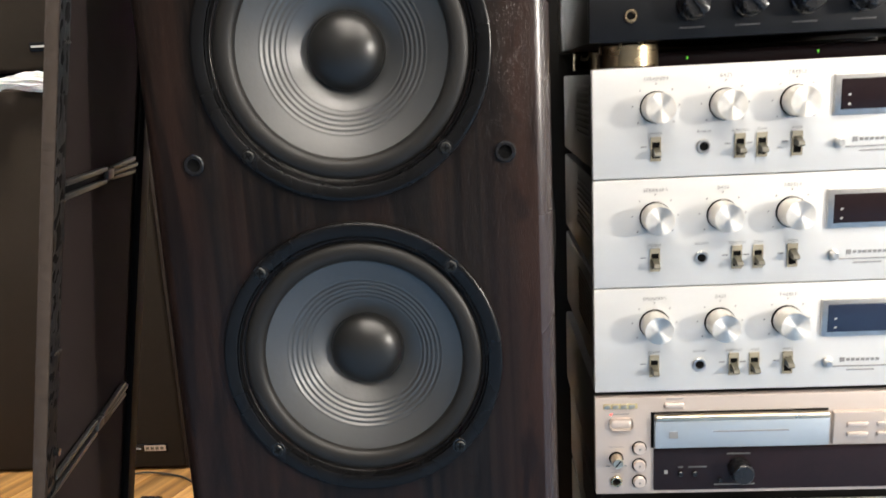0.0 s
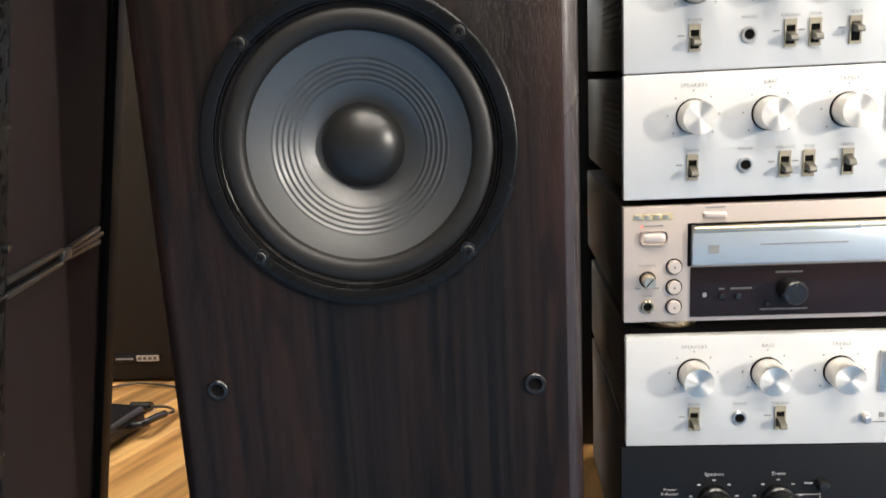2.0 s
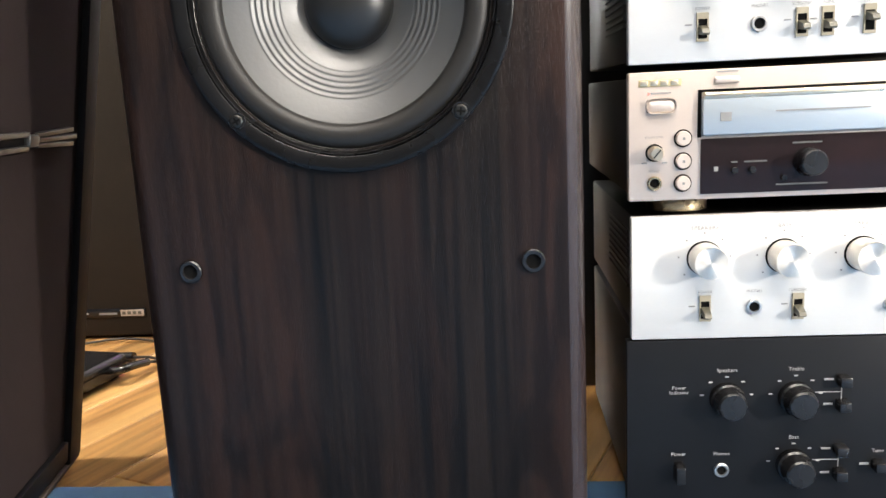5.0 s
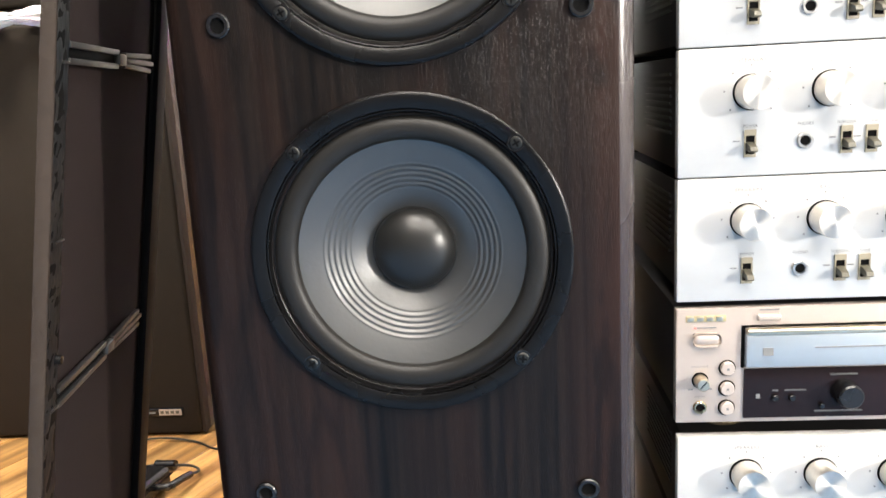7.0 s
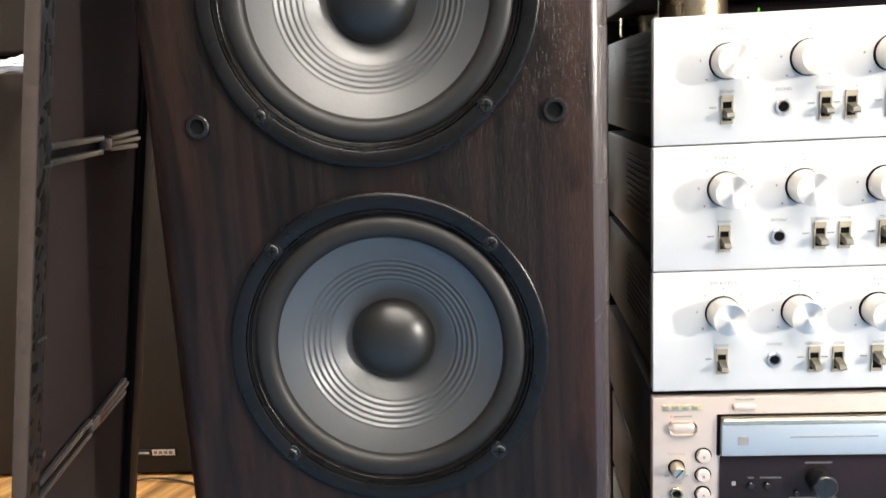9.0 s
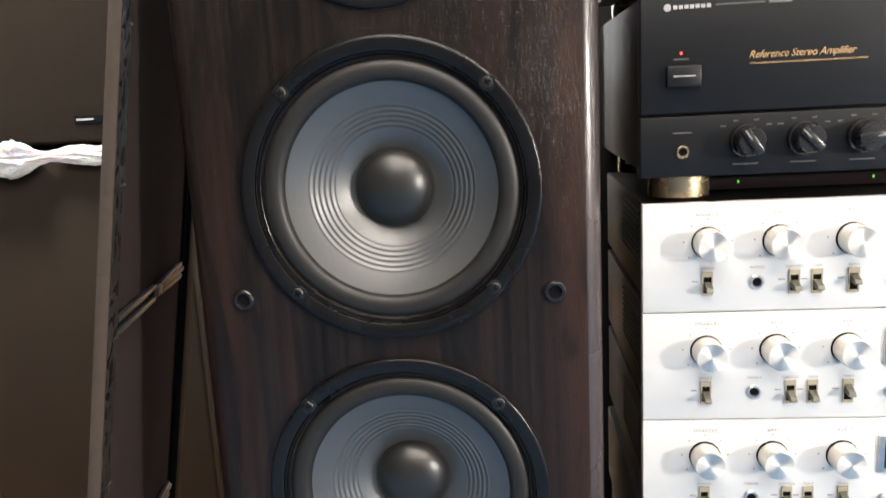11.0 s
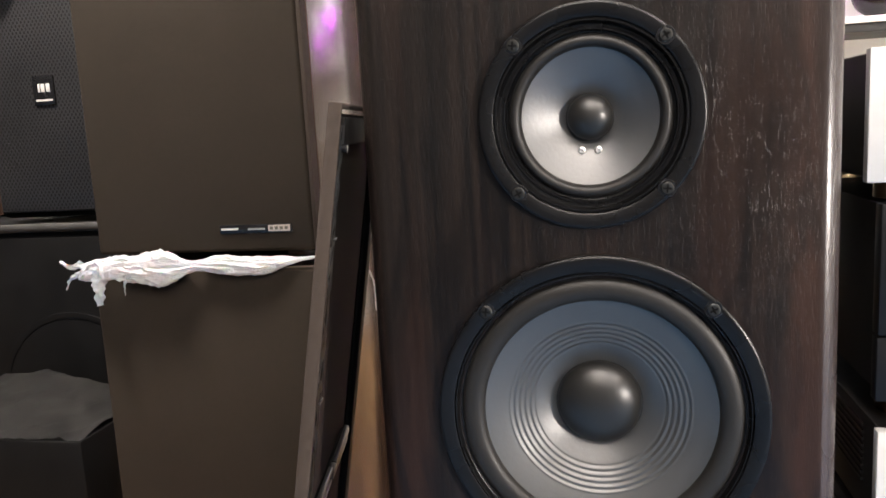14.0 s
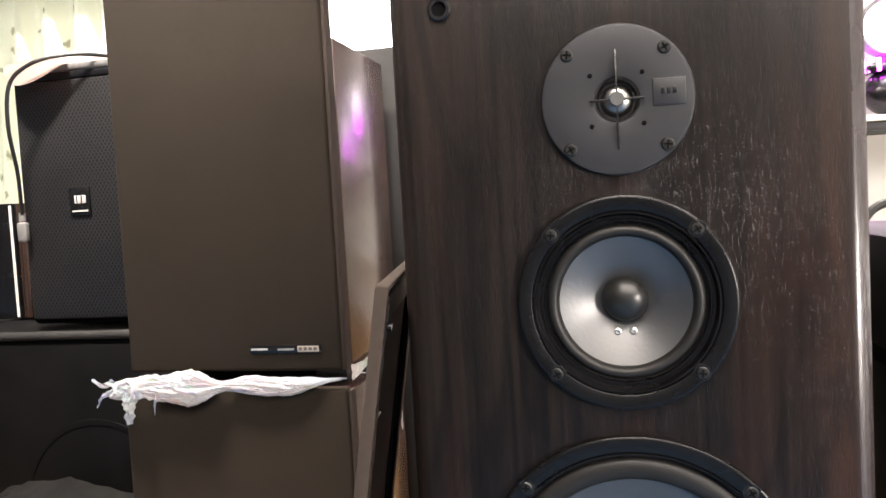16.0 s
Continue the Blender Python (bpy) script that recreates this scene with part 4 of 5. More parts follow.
# ---- stacked hi-fi units ----
def knob_meshes(r, d):
    side = mesh_of("knob", turned([(r * 1.0, 0.0), (r * 1.0, -0.0012), (r * 1.0, -0.0016), (r * 0.985, -d + 0.0005), (r * 0.965, -d)], 48), KNOB_SIDE)
    face = mesh_of("knob_face", turned([(r * 0.965, -d), (r * 0.5, -d), (0, -d)], 48), KNOB)
    skirt = mesh_of("skirt", turned([(r * 1.06, 0.0), (r * 1.06, -0.0014), (r * 1.03, -0.0020), (r * 0.9, -0.0020)], 40), BLACK)
    return side, face, skirt


KN = knob_meshes(0.0126, 0.0215)
BKN = [mesh_of("knob", turned([(0.0135, 0.0), (0.0135, -0.006), (0.0122, -0.0075), (0.0112, -0.0185), (0.0100, -0.0200), (0, -0.0204)], 40), PLASTIC),
       mesh_of("pointer", boxes(-0.0034, 0.0034, -0.0225, -0.0100, -0.0112, 0.0112, bevel=0.001), PLASTIC),
       mesh_of("pointer_line", boxes(-0.0005, 0.0005, -0.0229, -0.0222, 0.002, 0.0108), INK)]
JACK = mesh_of("headphone_socket", turned([(0.0060, 0.0), (0.0060, -0.0016), (0.0054, -0.0022), (0.0040, -0.0022), (0.0035, -0.0008), (0.0034, 0.0)], 28), NICKEL)
GOLDJACK = mesh_of("headphone_socket", turned([(0.0054, 0.0), (0.0054, -0.0018), (0.0048, -0.0024), (0.0036, -0.0024), (0.0032, -0.0008), (0.0031, 0.0)], 28), BRASS)
JHOLE = mesh_of("hole", turned([(0.0036, -0.0010), (0, -0.0006)], 20), BLACK)
TFRAME = mesh_of("switch_frame", box(box(box(boxes(-0.0050, -0.0038, -0.0016, 0, -0.0108, 0.0108), 0.0038, 0.0050, -0.0016, 0, -0.0108, 0.0108), -0.0038, 0.0038, -0.0016, 0, 0.0062, 0.0108), -0.0038, 0.0038, -0.0016, 0, -0.0108, -0.0085), TOGGLE_FRAME)
TSLOT = mesh_of("switch_slot", boxes(-0.0038, 0.0038, -0.0006, 0.0003, -0.0085, 0.0062), BLACK)
bm = bmesh.new()
bmesh.ops.convex_hull(bm, input=[bm.verts.new(p) for p in ((-0.0034, 0, -0.0045), (0.0034, 0, -0.0045), (-0.0034, 0, 0.0020), (0.0034, 0, 0.0020), (-0.0030, -0.0105, -0.0058), (0.0030, -0.0105, -0.0058), (-0.0030, -0.0105, -0.0015), (0.0030, -0.0105, -0.0015), (-0.003, -0.0120, -0.0045), (0.003, -0.0120, -0.0045))])
TLEVER = mesh_of("lever", bm, TOGGLE)
LOUVRE = mesh_of("louvre", boxes(-0.0016, 0.0002, 0.0, 0.11, -0.0012, 0.0012), CASE)


for me in (TFRAME, TSLOT, TLEVER):
    me.transform(Matrix.Diagonal((0.86, 1.0, 0.95, 1.0)))


def alu_knob(parent, x, z, label="turned aluminium knob"):
    k = part("knob", KN[0], None, parent, label, (x, 0, z))
    part("knob_face", KN[1], None, k)
    part("skirt", KN[2], None, k)
    for i in range(7):
        a = radians(-40 + i * 260 / 6)
        bar(parent, x - 0.0195 * math.cos(a) - 0.0006, x - 0.0195 * math.cos(a) + 0.0006, z + 0.0195 * math.sin(a), 0.0012, INK)


def black_knob(parent, x, z, turn, plain=False):
    k = part("knob", BKN[0], None, parent, "black plastic knob", (x, 0, z))
    if plain:
        return
    for me in BKN[1:]:
        part(me.name.split(".")[0], me, None, k).rotation_euler = (0, radians(turn), 0)


def socket_at(parent, mesh, x, z):
    j = part("headphone_socket", mesh, None, parent, "round headphone socket", (x, 0, z))
    part("hole", JHOLE, None, j)


def toggle(parent, x, z, flip=False):
    t = part("switch", TFRAME, None, parent, "olive toggle switch in a beige frame", (x, 0, z))
    part("switch_slot", TSLOT, None, t)
    lv = part("lever", TLEVER, None, t)
    lv.location = (0, 0, 0.0035 if flip else -0.0005)


def case(parent, w, h, face, depth=0.30, louvres=True, inset=0.006, thick=0.010):
    part("faceplate", boxes(0, w, 0.0, thick, 0, h, bevel=0.0012), face, parent)
    body = part("case", boxes(inset, w - inset, thick + 0.0015, depth, 0.003, h - 0.004, bevel=0.002), CASE, parent, "black steel case")
    if louvres:
        for i in range(9):
            part("louvre", LOUVRE, None, body, "", (inset, 0.05, 0.032 + i * 0.0058))


def silver_amplifier(z0, h, x0, knobs, toggles, jack, button, disp, glass, titles, label, flips=()):
    a = thing("amplifier", (x0, 0.040, z0), label, "amplifier", "silver amplifiers in the stack")
    case(a, 0.42, h, SILVER)
    kz = h - 0.0330
    for x, t in zip(knobs, titles):
        alu_knob(a, x, kz)
        words(t, 0.0030, INK, a, (x, -0.0009, kz + 0.0235), width=1.15)
    for x in (0.375,):
        alu_knob(a, x, kz, "large volume knob")
    for i, (x, t) in enumerate(toggles):
        toggle(a, x, 0.0245, i in flips)
        if t:
            words(t, 0.0022, INK, a, (x, -0.0009, 0.0375))
        bar(a, x - 0.0125, x - 0.0075, 0.0265, 0.0010, INK)
    socket_at(a, JACK, jack, 0.0250)
    words("PHONES", 0.0022, INK, a, (jack, -0.0009, 0.0375))
    b = part("push_button", turned([(0.0048, 0), (0.0048, -0.001), (0.0036, -0.0014), (0.0032, -0.0065), (0.0026, -0.0072), (0, -0.0072)], 24), NICKEL, a, "small polished push button", (button, 0, 0.0235))
    x0d, z0d, z1d = disp
    d = part("display", boxes(x0d, 0.345, -0.0030, 0.002, z0d, z1d, bevel=0.0012), NICKEL, a, "level display behind dark glass in a metal frame")
    part("glass", boxes(x0d + 0.005, 0.341, -0.0036, -0.0026, z0d + 0.0045, z1d - 0.0045, bevel=0.0003), glass, d)
    for k in range(2):
        part("display_mark", boxes(x0d + 0.0105, x0d + 0.0125, -0.0041, -0.0034, z0d + 0.008 + k * 0.008, z0d + 0.0095 + k * 0.008), PALEINK, d)
    lx = button + 0.0115
    part("brand_mark", boxes(lx, lx + 0.004, -0.0006, 0.0, 0.0235, 0.0275), INK, a)
    for k in range(7):
        part("brand_mark", boxes(lx + 0.0055 + k * 0.0042, lx + 0.0085 + k * 0.0042, -0.0006, 0.0, 0.0243, 0.0267), INK, a)
    bar(a, lx - 0.006, lx + 0.045, 0.0195, 0.0011, INK)
    bar(a, lx + 0.006, lx + 0.030, 0.0160, 0.0010, INK)
    return a


TOGS = ((0.053, "POWER"), (0.123, "SUBSONIC"), (0.141, "TONE"), (0.170, "MODE"))
T3 = ("SPEAKERS", "BASS", "TREBLE")
silver_amplifier(0.583, 0.0925, 0.331, (0.053, 0.110, 0.168), TOGS, 0.093, 0.204, (0.198, 0.046, 0.080), SMOKED, T3, "silver stereo amplifier with a dark smoked display, in the stack", (3,))
silver_amplifier(0.4865, 0.0955, 0.331, (0.053, 0.110, 0.168), TOGS, 0.093, 0.204, (0.197, 0.047, 0.081), SMOKED, T3, "silver stereo amplifier with a dark display, below a matching one", (3,))
silver_amplifier(0.3885, 0.0970, 0.331, (0.053, 0.110, 0.168), TOGS, 0.093, 0.204, (0.197, 0.048, 0.082), BLUEGLASS, T3, "silver stereo amplifier with a blue display, on the disc player", (3,))
silver_amplifier(0.1770, 0.0975, 0.333, (0.055, 0.114, 0.172), ((0.056, "POWER"), (0.126, "SUBSONIC")), 0.093, 0.194, (0.203, 0.046, 0.082), BLUEGLASS, T3, "silver stereo amplifier with two switches, under the disc player")


def foot_pair(a, mat, xs, z, r, h, label):
    for x in xs:
        for y in (0.045, 0.25):
            bm = bmesh.new()
            turned([(r, 0.0), (r, h - 0.002), (r * 0.95, h), (0, h)], 40, (0, 0, 0), bm)
            bm.transform(Matrix.Rotation(radians(90), 4, "X"))
            part("foot", bm, mat, a, label, (x, y, z))


# compact disc player
cd = thing("disc_player", (0.331, 0.040, 0.2870), "champagne disc player with a closed tray and dark display", "disc player")
case(cd, 0.43, 0.0960, CHAMPAGNE, 0.29, False, 0.003)
foot_pair(cd, BRASS, (0.045, 0.38), -0.0120, 0.024, 0.0120, "gilt round foot")
part("button_gap", boxes(0.0120, 0.0350, -0.0008, 0.006, 0.0650, 0.0770, bevel=0.0030, seg=4), BLACK, cd)
part("power_button", boxes(0.0125, 0.0345, -0.0035, 0.001, 0.0655, 0.0765, bevel=0.0048, seg=4), CHAMPAGNE, cd, "oval power button")
part("standby_lamp", turned([(0.0008, 0.0), (0.0006, -0.0006), (0, -0.0008)], 10), REDLED, cd, "red standby lamp", (0.0145, 0, 0.0800))
part("eject_button", boxes(0.062, 0.080, -0.0030, 0.001, 0.0855, 0.0905, bevel=0.0016, seg=3), CHAMPAGNE, cd)
plate = part("brand_plate", boxes(0.0072, 0.0385, -0.0007, 0.0, 0.0852, 0.0904, bevel=0.0003), GILTPRINT, cd, "dull gilt plate with raised marks")
for k in range(4):
    part("brand_mark", boxes(0.0085 + k * 0.0074, 0.0138 + k * 0.0074, -0.0012, -0.0006, 0.0860, 0.0896, bevel=0.0002), PALEGOLD, plate)
for z in (0.0465, 0.0295, 0.0130):
    k = part("round_button", turned([(0.0056, 0), (0.0056, -0.0010), (0.0056, -0.0010), (0.0054, -0.0032), (0.0048, -0.0038), (0, -0.0038)], 28), CHAMPAGNE, cd, "small round key", (0.0400, 0, z))
    part("gap", turned([(0.0067, 0), (0.0067, -0.0005), (0.0055, -0.0005)], 28), BLACK, k)
    part("key_mark", boxes(-0.0009, 0.0009, -0.0043, -0.0037, -0.0009, 0.0009), INK, k)
k = part("level_knob", turned([(0.0054, 0), (0.0054, -0.004), (0.0050, -0.011), (0.0044, -0.0118), (0, -0.0118)], 28), PALEGOLD, cd, "small gilt level knob", (0.0190, 0, 0.0365))
part("gap", turned([(0.0066, 0), (0.0066, -0.0006), (0.005, -0.0006)], 28), BLACK, k)
part("knob_slot", boxes(-0.0005, 0.0005, -0.0122, -0.0116, -0.004, 0.004), PLASTIC, k).rotation_euler = (0, radians(40), 0)
socket_at(cd, GOLDJACK, 0.0190, 0.0135)
for x, z, t in ((0.023, 0.0800, ""), (0.019, 0.0480, "PHONE LEVEL"), (0.019, 0.0225, "PHONES"), (0.071, 0.0935, "")):
    if t:
        words(t, 0.0016, INK, cd, (x, -0.0005, z))
    else:
        bar(cd, x - 0.007, x + 0.008, z + 0.0005, 0.0010, INK)
for x in (0.0115, 0.0265):
    bar(cd, x - 0.002, x + 0.002, 0.0290, 0.0012, INK)
tr = part("tray", boxes(0.0530, 0.2080, -0.0060, 0.002, 0.0480, 0.0755, bevel=0.0012), TRAY, cd, "pale steel disc tray front")
part("tray_gap", boxes(0.0505, 0.0532, -0.0009, 0.002, 0.0465, 0.0815), BLACK, tr, "dark gap beside the tray")
part("tray_gap", boxes(0.0505, 0.2080, -0.0009, 0.002, 0.0797, 0.0815), BLACK, tr, "dark gap over the tray")
part("tray_lip", boxes(0.0534, 0.2080, -0.0066, 0.000, 0.0740, 0.0795, bevel=0.0018, seg=3), PALEGOLD, tr, "gilt upper lip")
bar(tr, 0.105, 0.172, 0.0640, 0.0011, INK, -0.0066)
part("tray_mark", boxes(0.0655, 0.0735, -0.0066, -0.0058, 0.0580, 0.0645), GREY, tr)
kb = part("key_block", boxes(0.2115, 0.4200, -0.0050, 0.002, 0.0480, 0.0790, bevel=0.0012), CHAMPAGNE, cd)
for k in range(4):
    for z in (0.0675, 0.0580):
        part("key", boxes(0.2230 + k * 0.026, 0.2410 + k * 0.026, -0.0072, -0.0045, z - 0.0020, z + 0.0020, bevel=0.0008), CHAMPAGNE, kb)
dw = part("display_window", boxes(0.0530, 0.4200, -0.0020, 0.002, 0.0040, 0.0455, bevel=0.0008), SMOKED, cd, "dark glossy display window")
part("dial", turned([(0.0105, 0), (0.0105, -0.007), (0.0095, -0.0150), (0.0085, -0.0160), (0, -0.0160)], 36), PLASTIC, dw, "black track dial", (0.1300, -0.002, 0.0260))
for x, r in ((0.0770, 0.0026), (0.0900, 0.0026), (0.1130, 0.0022)):
    part("key", turned([(r, 0), (r, -0.003), (r * 0.8, -0.0036), (0, -0.0036)], 18), PLASTIC, dw, "", (x, -0.002, 0.0215 if x < 0.1 else 0.0145))
part("sensor", boxes(0.0625, 0.0655, -0.0026, -0.0018, 0.0210, 0.0245), GREY, dw)
for x0, x1, z in ((0.0750, 0.0795, 0.0275), (0.0845, 0.1010, 0.0275), (0.1190, 0.1400, 0.0400), (0.108, 0.145, 0.0095)):
    bar(dw, x0, x1, z, 0.0012, DISC, -0.0026)

# thin box lying on the upper silver amplifier
box_s = thing("indicator_box", (0.37, 0.115, 0.6755), "thin glossy black box with green indicator lamps, on an amplifier", "electronic box")
part("body", boxes(0, 0.36, 0, 0.16, 0, 0.014, bevel=0.002), SMOKED, box_s)
for x in (0.058, 0.175):
    part("indicator", boxes(x - 0.0007, x + 0.0007, -0.001, 0.001, 0.006, 0.0085), GREENLED, box_s, "green indicator lamp")

# dark amplifier at the bottom
low = thing("amplifier", (0.329, 0.040, 0.0), "blue-black amplifier at the bottom of the stack", "amplifier")
part("faceplate", boxes(0, 0.43, 0, 0.010, 0.012, 0.176, bevel=0.0010), FASCIA, low)
part("case", boxes(0.010, 0.42, 0.0115, 0.30, 0.016, 0.172, bevel=0.002), CASE, low)
for x in (0.05, 0.38):
    for y in (0.05, 0.25):
        part("foot", boxes(x - 0.015, x + 0.015, y - 0.015, y + 0.015, 0, 0.016, bevel=0.002), RUBBER, low)
for x, z, t in ((0.078, 0.127, "Speakers"), (0.131, 0.127, "Treble"), (0.131, 0.070, "Bass")):
    black_knob(low, x, z, -5, True)
    words(t, 0.0032, DIMINK, low, (x, -0.0005, z + 0.0235))
    for i in range(5):
        a = radians(10 + i * 40)
        bar(low, x - 0.0195 * math.cos(a) - 0.0014, x - 0.0195 * math.cos(a) + 0.0014, z + 0.0180 * math.sin(a), 0.0010, DIMINK)
words("Power", 0.0030, DIMINK, low, (0.041, -0.0005, 0.1365))
words("Indicator", 0.0030, DIMINK, low, (0.041, -0.0005, 0.1325))
words("Power", 0.0032, DIMINK, low, (0.041, -0.0005, 0.080))
words("Phones", 0.0032, DIMINK, low, (0.075, -0.0005, 0.080))
words("Tone", 0.0032, DIMINK, low, (0.196, -0.0005, 0.081))
for x, z in ((0.166, 0.1415), (0.166, 0.1210), (0.166, 0.0835), (0.166, 0.063), (0.196, 0.070)):
    part("push_switch", boxes(x - 0.0045, x + 0.0045, -0.010, 0.001, z - 0.0042, z + 0.0042, bevel=0.0012), PLASTIC, low, "small black push switch")
    bar(low, x - 0.0135, x - 0.0065, z, 0.0016, DIMINK)
for z in (0.131, 0.074):
    bar(low, 0.146, 0.166, z, 0.0006, DIMINK)
    part("printed_mark", boxes(0.1657, 0.1663, -0.0006, 0, z - 0.006, z + 0.006), DIMINK, low)
lvp = part("power_lever", boxes(0.037, 0.045, -0.012, 0.001, 0.058, 0.074, bevel=0.002), PLASTIC, low, "black power lever")
socket_at(low, JACK, 0.075, 0.066)

# reference amplifier
ref = thing("amplifier", (0.330, 0.045, 0.6770), "black amplifier with gold script and round gilt feet, in the stack", "amplifier")
part("faceplate", boxes(0, 0.42, -0.002, 0.012, 0.0715, 0.1690, bevel=0.0014), FASCIA, ref)
part("lower_faceplate", boxes(0, 0.42, 0.0, 0.012, 0.0200, 0.0695, bevel=0.0014), FASCIA, ref)
part("case", boxes(0.006, 0.414, 0.0125, 0.34, 0.022, 0.1670, bevel=0.002), CASE, ref)
foot_pair(ref, BRASS, (0.040, 0.38), 0.0, 0.026, 0.0200, "gilt round foot")
part("power_button", boxes(0.0200, 0.0470, -0.0080, -0.001, 0.0925, 0.1095, bevel=0.0015), FASCIA, ref, "black power button")
part("button_line", boxes(0.0250, 0.0420, -0.0086, -0.0078, 0.1010, 0.1016), PALEINK, ref)
part("indicator", turned([(0.0010, 0.0), (0.0008, -0.0010), (0, -0.0012)], 12), REDLED, ref, "red power indicator", (0.0320, -0.002, 0.1190))
bar(ref, 0.0260, 0.0380, 0.1145, 0.0009, DISC, -0.0026)
part("brand_mark", turned([(0.0030, -0.002), (0.0028, -0.0027), (0.0, -0.0027)], 16), DIMINK, ref, "", (0.0210, 0, 0.1545))
for k in range(7):
    part("brand_mark", boxes(0.0255 + k * 0.0043, 0.0287 + k * 0.0043, -0.0027, -0.002, 0.1532, 0.1560), DIMINK, ref)
bar(ref, 0.0585, 0.0960, 0.1550, 0.0010, DISC, -0.0026)
bar(ref, 0.0985, 0.1160, 0.1550, 0.0026, DISC, -0.0026)
words("Reference Stereo Amplifier", 0.0056, GOLDINK, ref, (0.0840, -0.0026, 0.1150), "LEFT", 0.35, 0.94)
bar(ref, 0.0850, 0.1750, 0.1085, 0.0006, GOLDINK, -0.0026)
socket_at(ref, GOLDJACK, 0.0340, 0.0405)
bar(ref, 0.0265, 0.0410, 0.0560, 0.0009, DISC)
for i, x in enumerate((0.0840, 0.1290, 0.1750, 0.2220, 0.2700)):
    black_knob(ref, x, 0.0480, (-35, -45, 80, 20, -20)[i])
    bar(ref, x - 0.010, x + 0.010, 0.0290, 0.0009, DISC)
    for dx in (-0.018, -0.008, 0.008, 0.018):
        bar(ref, x + dx - 0.002, x + dx + 0.002, 0.0640 if abs(dx) < 0.01 else 0.0600, 0.0009, DISC)

# slim silver unit on top
top = thing("tuner", (0.320, 0.045, 0.8460), "slim silver tuner with pale keys standing on gilt feet", "tuner")
part("faceplate", boxes(0, 0.42, 0, 0.010, 0.0150, 0.1100, bevel=0.0012), SILVER, top)
part("case", boxes(0.006, 0.414, 0.0115, 0.30, 0.017, 0.1080, bevel=0.002), CASE, top)
foot_pair(top, BRASS, (0.045, 0.375), 0.0, 0.026, 0.0150, "gilt round foot")
socket_at(top, GOLDJACK, 0.0310, 0.0320)
bar(top, 0.0255, 0.0365, 0.0430, 0.0009, INK)
part("display", boxes(0.0230, 0.0425, -0.001, 0.001, 0.0480, 0.0580, bevel=0.0008), SMOKED, top)
for x in (0.0620, 0.1050, 0.1315, 0.1580):
    part("key", boxes(x, x + 0.0245, -0.0030, 0.001, 0.0290, 0.0420, bevel=0.0018, seg=3), CHAMPAGNE, top, "pale square key")
    bar(top, x + 0.011, x + 0.0135, 0.0355, 0.0014, INK, -0.0035)
for x in (0.0560, 0.0745, 0.0925):
    part("round_key", turned([(0.0045, 0), (0.0045, -0.0030), (0.0038, -0.0036), (0, -0.0036)], 24), NICKEL, top, "", (x, 0, 0.0530))
part("display", boxes(0.107, 0.30, -0.001, 0.001, 0.0480, 0.0780, bevel=0.0008), SMOKED, top)

# cables behind the stack
solid("cable", tube(smooth_path([(0.305, 0.33, 0.05), (0.310, 0.34, 0.30), (0.300, 0.33, 0.55), (0.312, 0.36, 0.75), (0.318, 0.33, 0.86)]), 0.004, 8), CABLE, "black cable hanging behind the stack", "cable")
solid("cable", tube(smooth_path([(0.315, 0.345, 0.10), (0.300, 0.36, 0.28), (0.322, 0.35, 0.46), (0.308, 0.35, 0.66)]), 0.003, 8), GREY, "grey cable hanging behind the stack", "cable")

# ---- shelf at the far wall, with lit party speakers ----
shelf = thing("shelf_unit", (1.35, 3.30, 0.0), "white shelf unit with dark lower edges against the far wall", "shelf")
part("board", boxes(-1.10, 1.20, 0.0, 0.45, 1.262, 1.290, bevel=0.003), WHITE, shelf, "white shelf board")
part("edge_board", boxes(-1.10, 1.20, 0.010, 0.45, 1.222, 1.261, bevel=0.003), CASE, shelf, "dark lower board")
part("back_panel", boxes(-1.10, 1.20, 0.45, 0.47, 0.0, 2.1), PLASTER, shelf)
for sx in (-1.12, 1.20):
    part("side_panel", boxes(sx, sx + 0.02, 0.0, 0.47, 0.0, 2.1, bevel=0.002), WHITE, shelf)
part("board", boxes(-1.10, 1.20, 0.0, 0.449, 0.60, 0.628, bevel=0.003), WHITE, shelf)
party = thing("party_speaker", (1.39, 3.42, 1.290), "party speaker with a white lit disc over purple lamps", "loudspeaker", "party speakers")
bm = bmesh.new()
bmesh.ops.create_uvsphere(bm, u_segments=32, v_segments=18, radius=0.12)
bm.transform(Matrix.Translation((0, 0.02, 0.108)) @ Matrix.Diagonal((1.0, 0.7, 0.9, 1)))
part("base", bm, PLASTIC, party, "rounded black body")
for k in range(8):
    a = radians(-80 + k * 160 / 7)
    x, y = 0.115 * math.sin(a), 0.02 - 0.085 * math.cos(a)
    part("purple_lamp", boxes(x - 0.009, x + 0.009, y - 0.006, y + 0.006, 0.200, 0.262, bevel=0.005), LEDPURPLE, party, "purple lamp")
part("lamp_ring", boxes(-0.11, 0.11, -0.05, 0.09, 0.198, 0.240, bevel=0.02), PLASTIC, party)
part("lit_disc", turned([(0.118, 0.0), (0.118, -0.01), (0.0, -0.02)], 48), LEDWHITE, party, "white lit disc", (0, 0, 0.405))
part("disc_rim", turned([(0.136, 0.05), (0.136, -0.012), (0.128, -0.022), (0.118, -0.014), (0.118, 0.05), (0.0, 0.05)], 48), GREY, party, "grey rim", (0, 0, 0.405))
part("neck", boxes(-0.05, 0.05, 0.01, 0.05, 0.23, 0.40, bevel=0.01), PLASTIC, party)
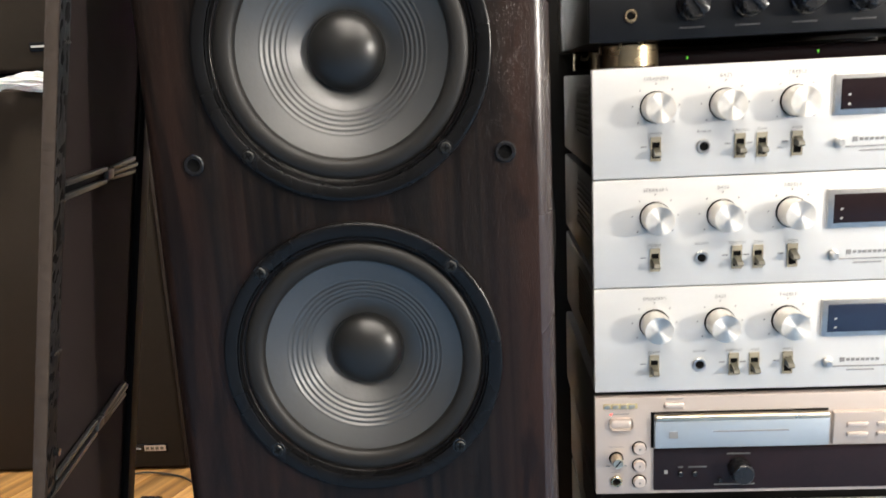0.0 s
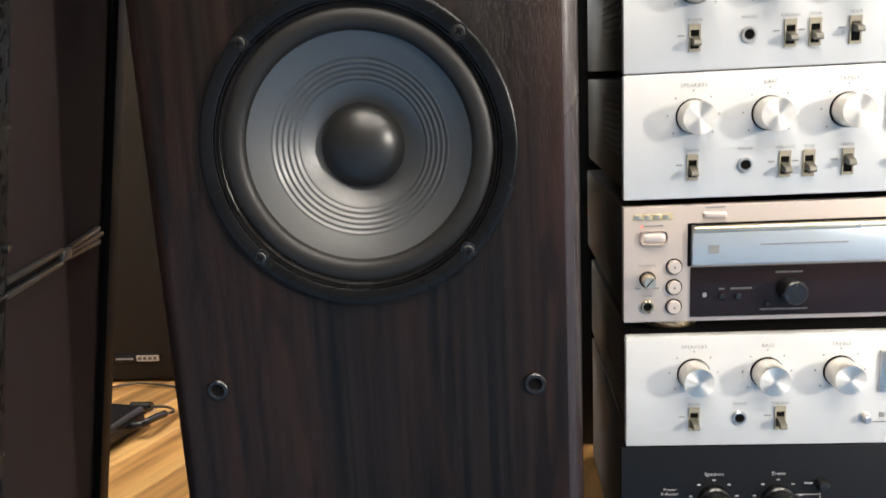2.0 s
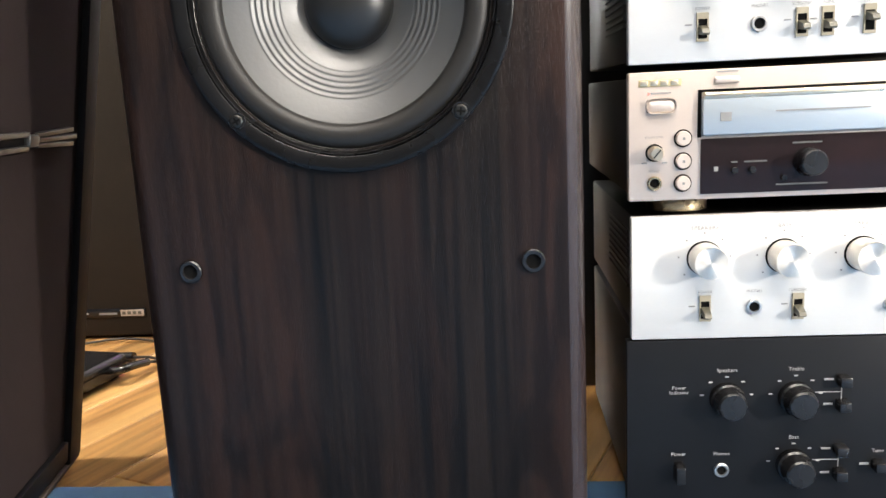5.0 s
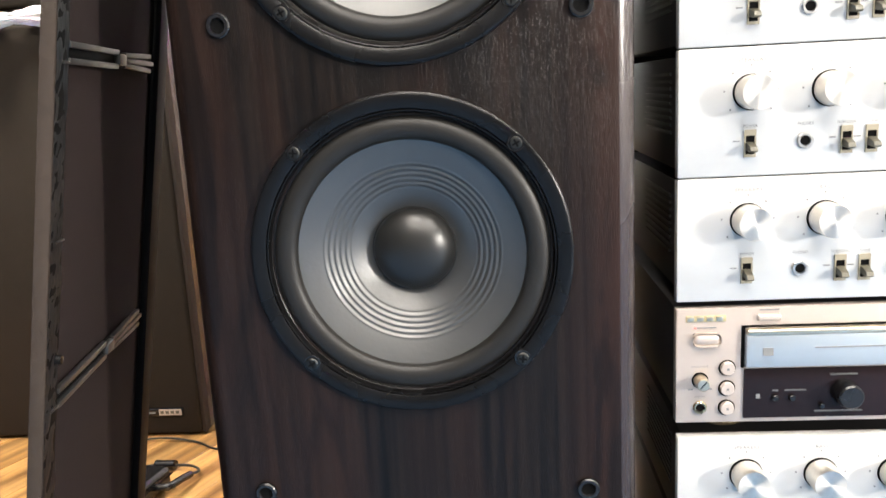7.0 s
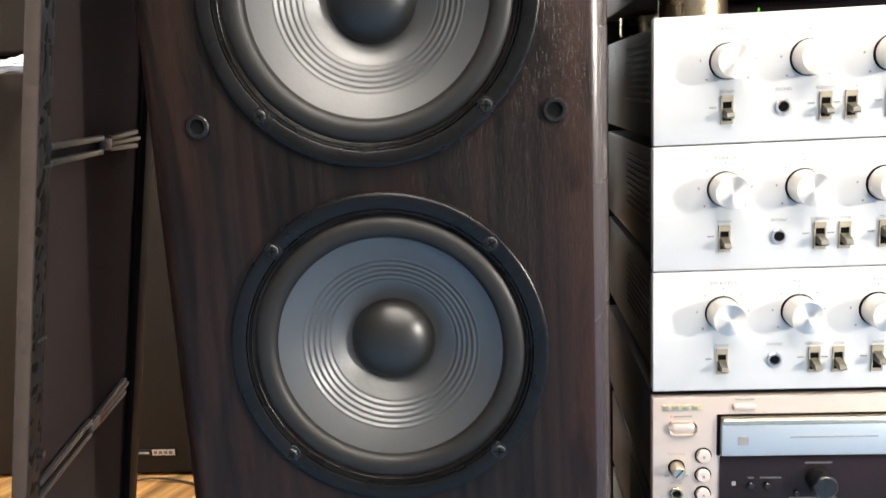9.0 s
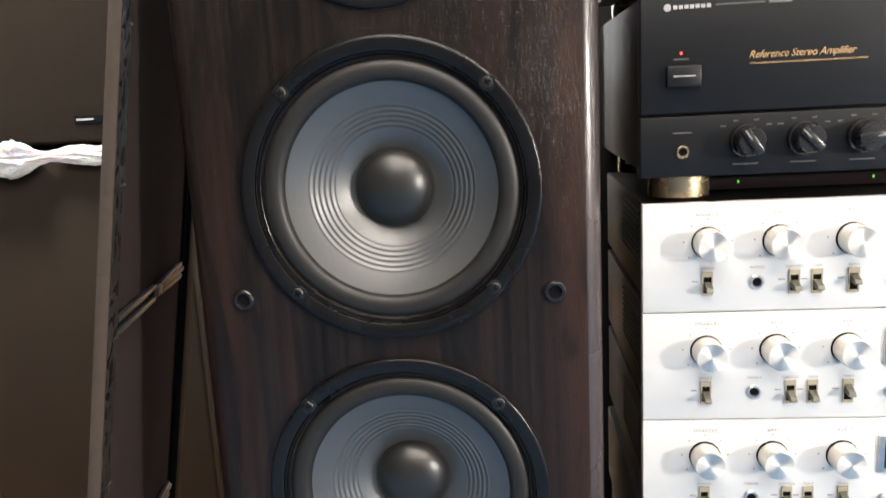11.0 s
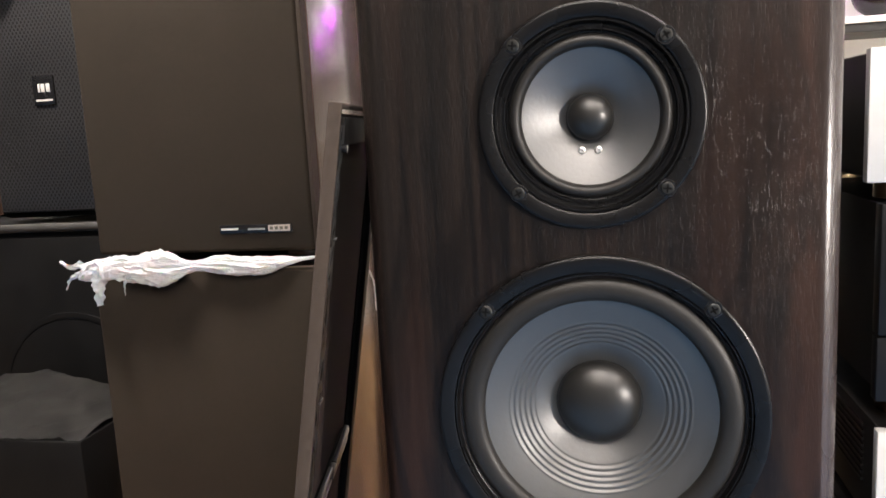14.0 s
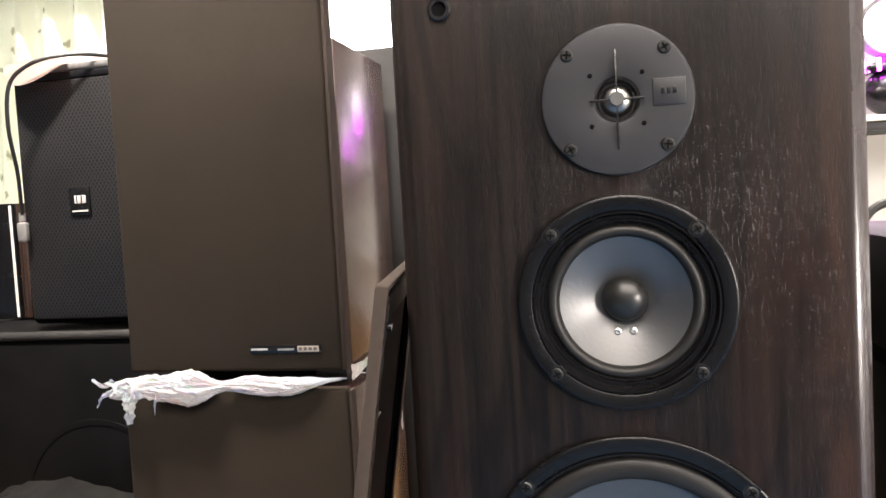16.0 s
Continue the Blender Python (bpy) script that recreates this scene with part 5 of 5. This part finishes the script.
# unseen riser, added to lift the second speaker's reflection in the rosewood
part("riser", boxes(-0.86, -0.50, 0.03, 0.40, 1.291, 1.391, bevel=0.003), WHITE, shelf, "low white riser, added unseen under the second party speaker")
# hidden second speaker, placed so its purple lamps reflect in the rosewood
copy_thing(party, Matrix.Translation((0.68, 3.42, 1.392)))
solid("back_cabinet", boxes(0.31, 0.90, 0.40, 0.62, 0.0, 0.90, bevel=0.004), CASE, "black board cabinet behind the stack of hi-fi units", "cabinet")
solid("cable", tube(smooth_path([(0.42, 0.50, 0.906), (0.45, 0.55, 0.955), (0.50, 0.57, 0.972), (0.58, 0.58, 0.985), (0.70, 0.56, 0.96), (0.80, 0.52, 0.906)]), 0.006, 8), CABLE, "thick black cable looped on the back cabinet", "cable")
solid("cable", tube(smooth_path([(0.530, 0.58, 0.975), (0.515, 0.57, 0.955), (0.500, 0.56, 0.925), (0.498, 0.56, 0.902)]), 0.0025, 8), CABLE, "thin cable hanging to the back cabinet", "cable")

# ---- floor boards ----
solid("floor_front", boxes(X0 - 0.15, X1 + 0.15, Y0 - 0.15, 0.146, -0.008, 0.0018, bevel=0.0008), FRONTFLOOR, "plain blue mat covering the floor in front", "floor", "structure")
ground = solid("floor", boxes(X0 - 0.15, X1 + 0.15, Y0 - 0.15, Y1 + 0.15, -0.06, -0.0085), BLACK, "honey coloured wooden board floor", "floor", "structure")
ang = radians(-22)
PW, PL = 0.092, 0.92
PLANK = []
for v in range(3):
    bm = boxes(-PW / 2 + 0.0006, PW / 2 - 0.0006, -PL / 2 + 0.0006, PL / 2 - 0.0006, -0.008, 0.0)
    bmesh.ops.bevel(bm, geom=[e for e in bm.edges if e.verts[0].co.z > -0.001 and e.verts[1].co.z > -0.001], offset=0.0012, segments=1, affect="EDGES")
    bm.transform(Matrix.Translation((v * 3.0, v * 5.0, 0)))
    me = mesh_of("floor_board", bm, BOARD)
    PLANK.append((me, Matrix.Translation((-v * 3.0, -v * 5.0, 0))))
turnm = Matrix.Rotation(ang, 4, "Z")
far = bmesh.new()
for i in range(-50, 51):
    for j in range(-6, 7):
        local = Vector((i * PW, j * PL + ((i * 37) % 10) * 0.092, 0))
        p = turnm @ local
        if not (X0 - 0.3 < p.x < X1 + 0.3 and Y0 - 0.5 < p.y < Y1 + 0.5):
            continue
        if p.y < -0.85:
            continue
        if -1.5 < p.x < 0.7 and p.y < 1.6:
            me, back = PLANK[(i * 7 + j * 3) % 3]
            ob = new("floor_board", me)
            ob.parent = ground
            ob.matrix_basis = Matrix.Translation(p) @ turnm @ back
        else:
            vs = [far.verts.new(turnm @ (local + Vector((sx * (PW / 2 - 0.0008), sy * (PL / 2 - 0.0008), 0)))) for sx, sy in ((-1, -1), (1, -1), (1, 1), (-1, 1))]
            far.faces.new(vs)
rest = part("far_floor_boards", far, BOARD, ground)
rest["kind"] = "stuff"
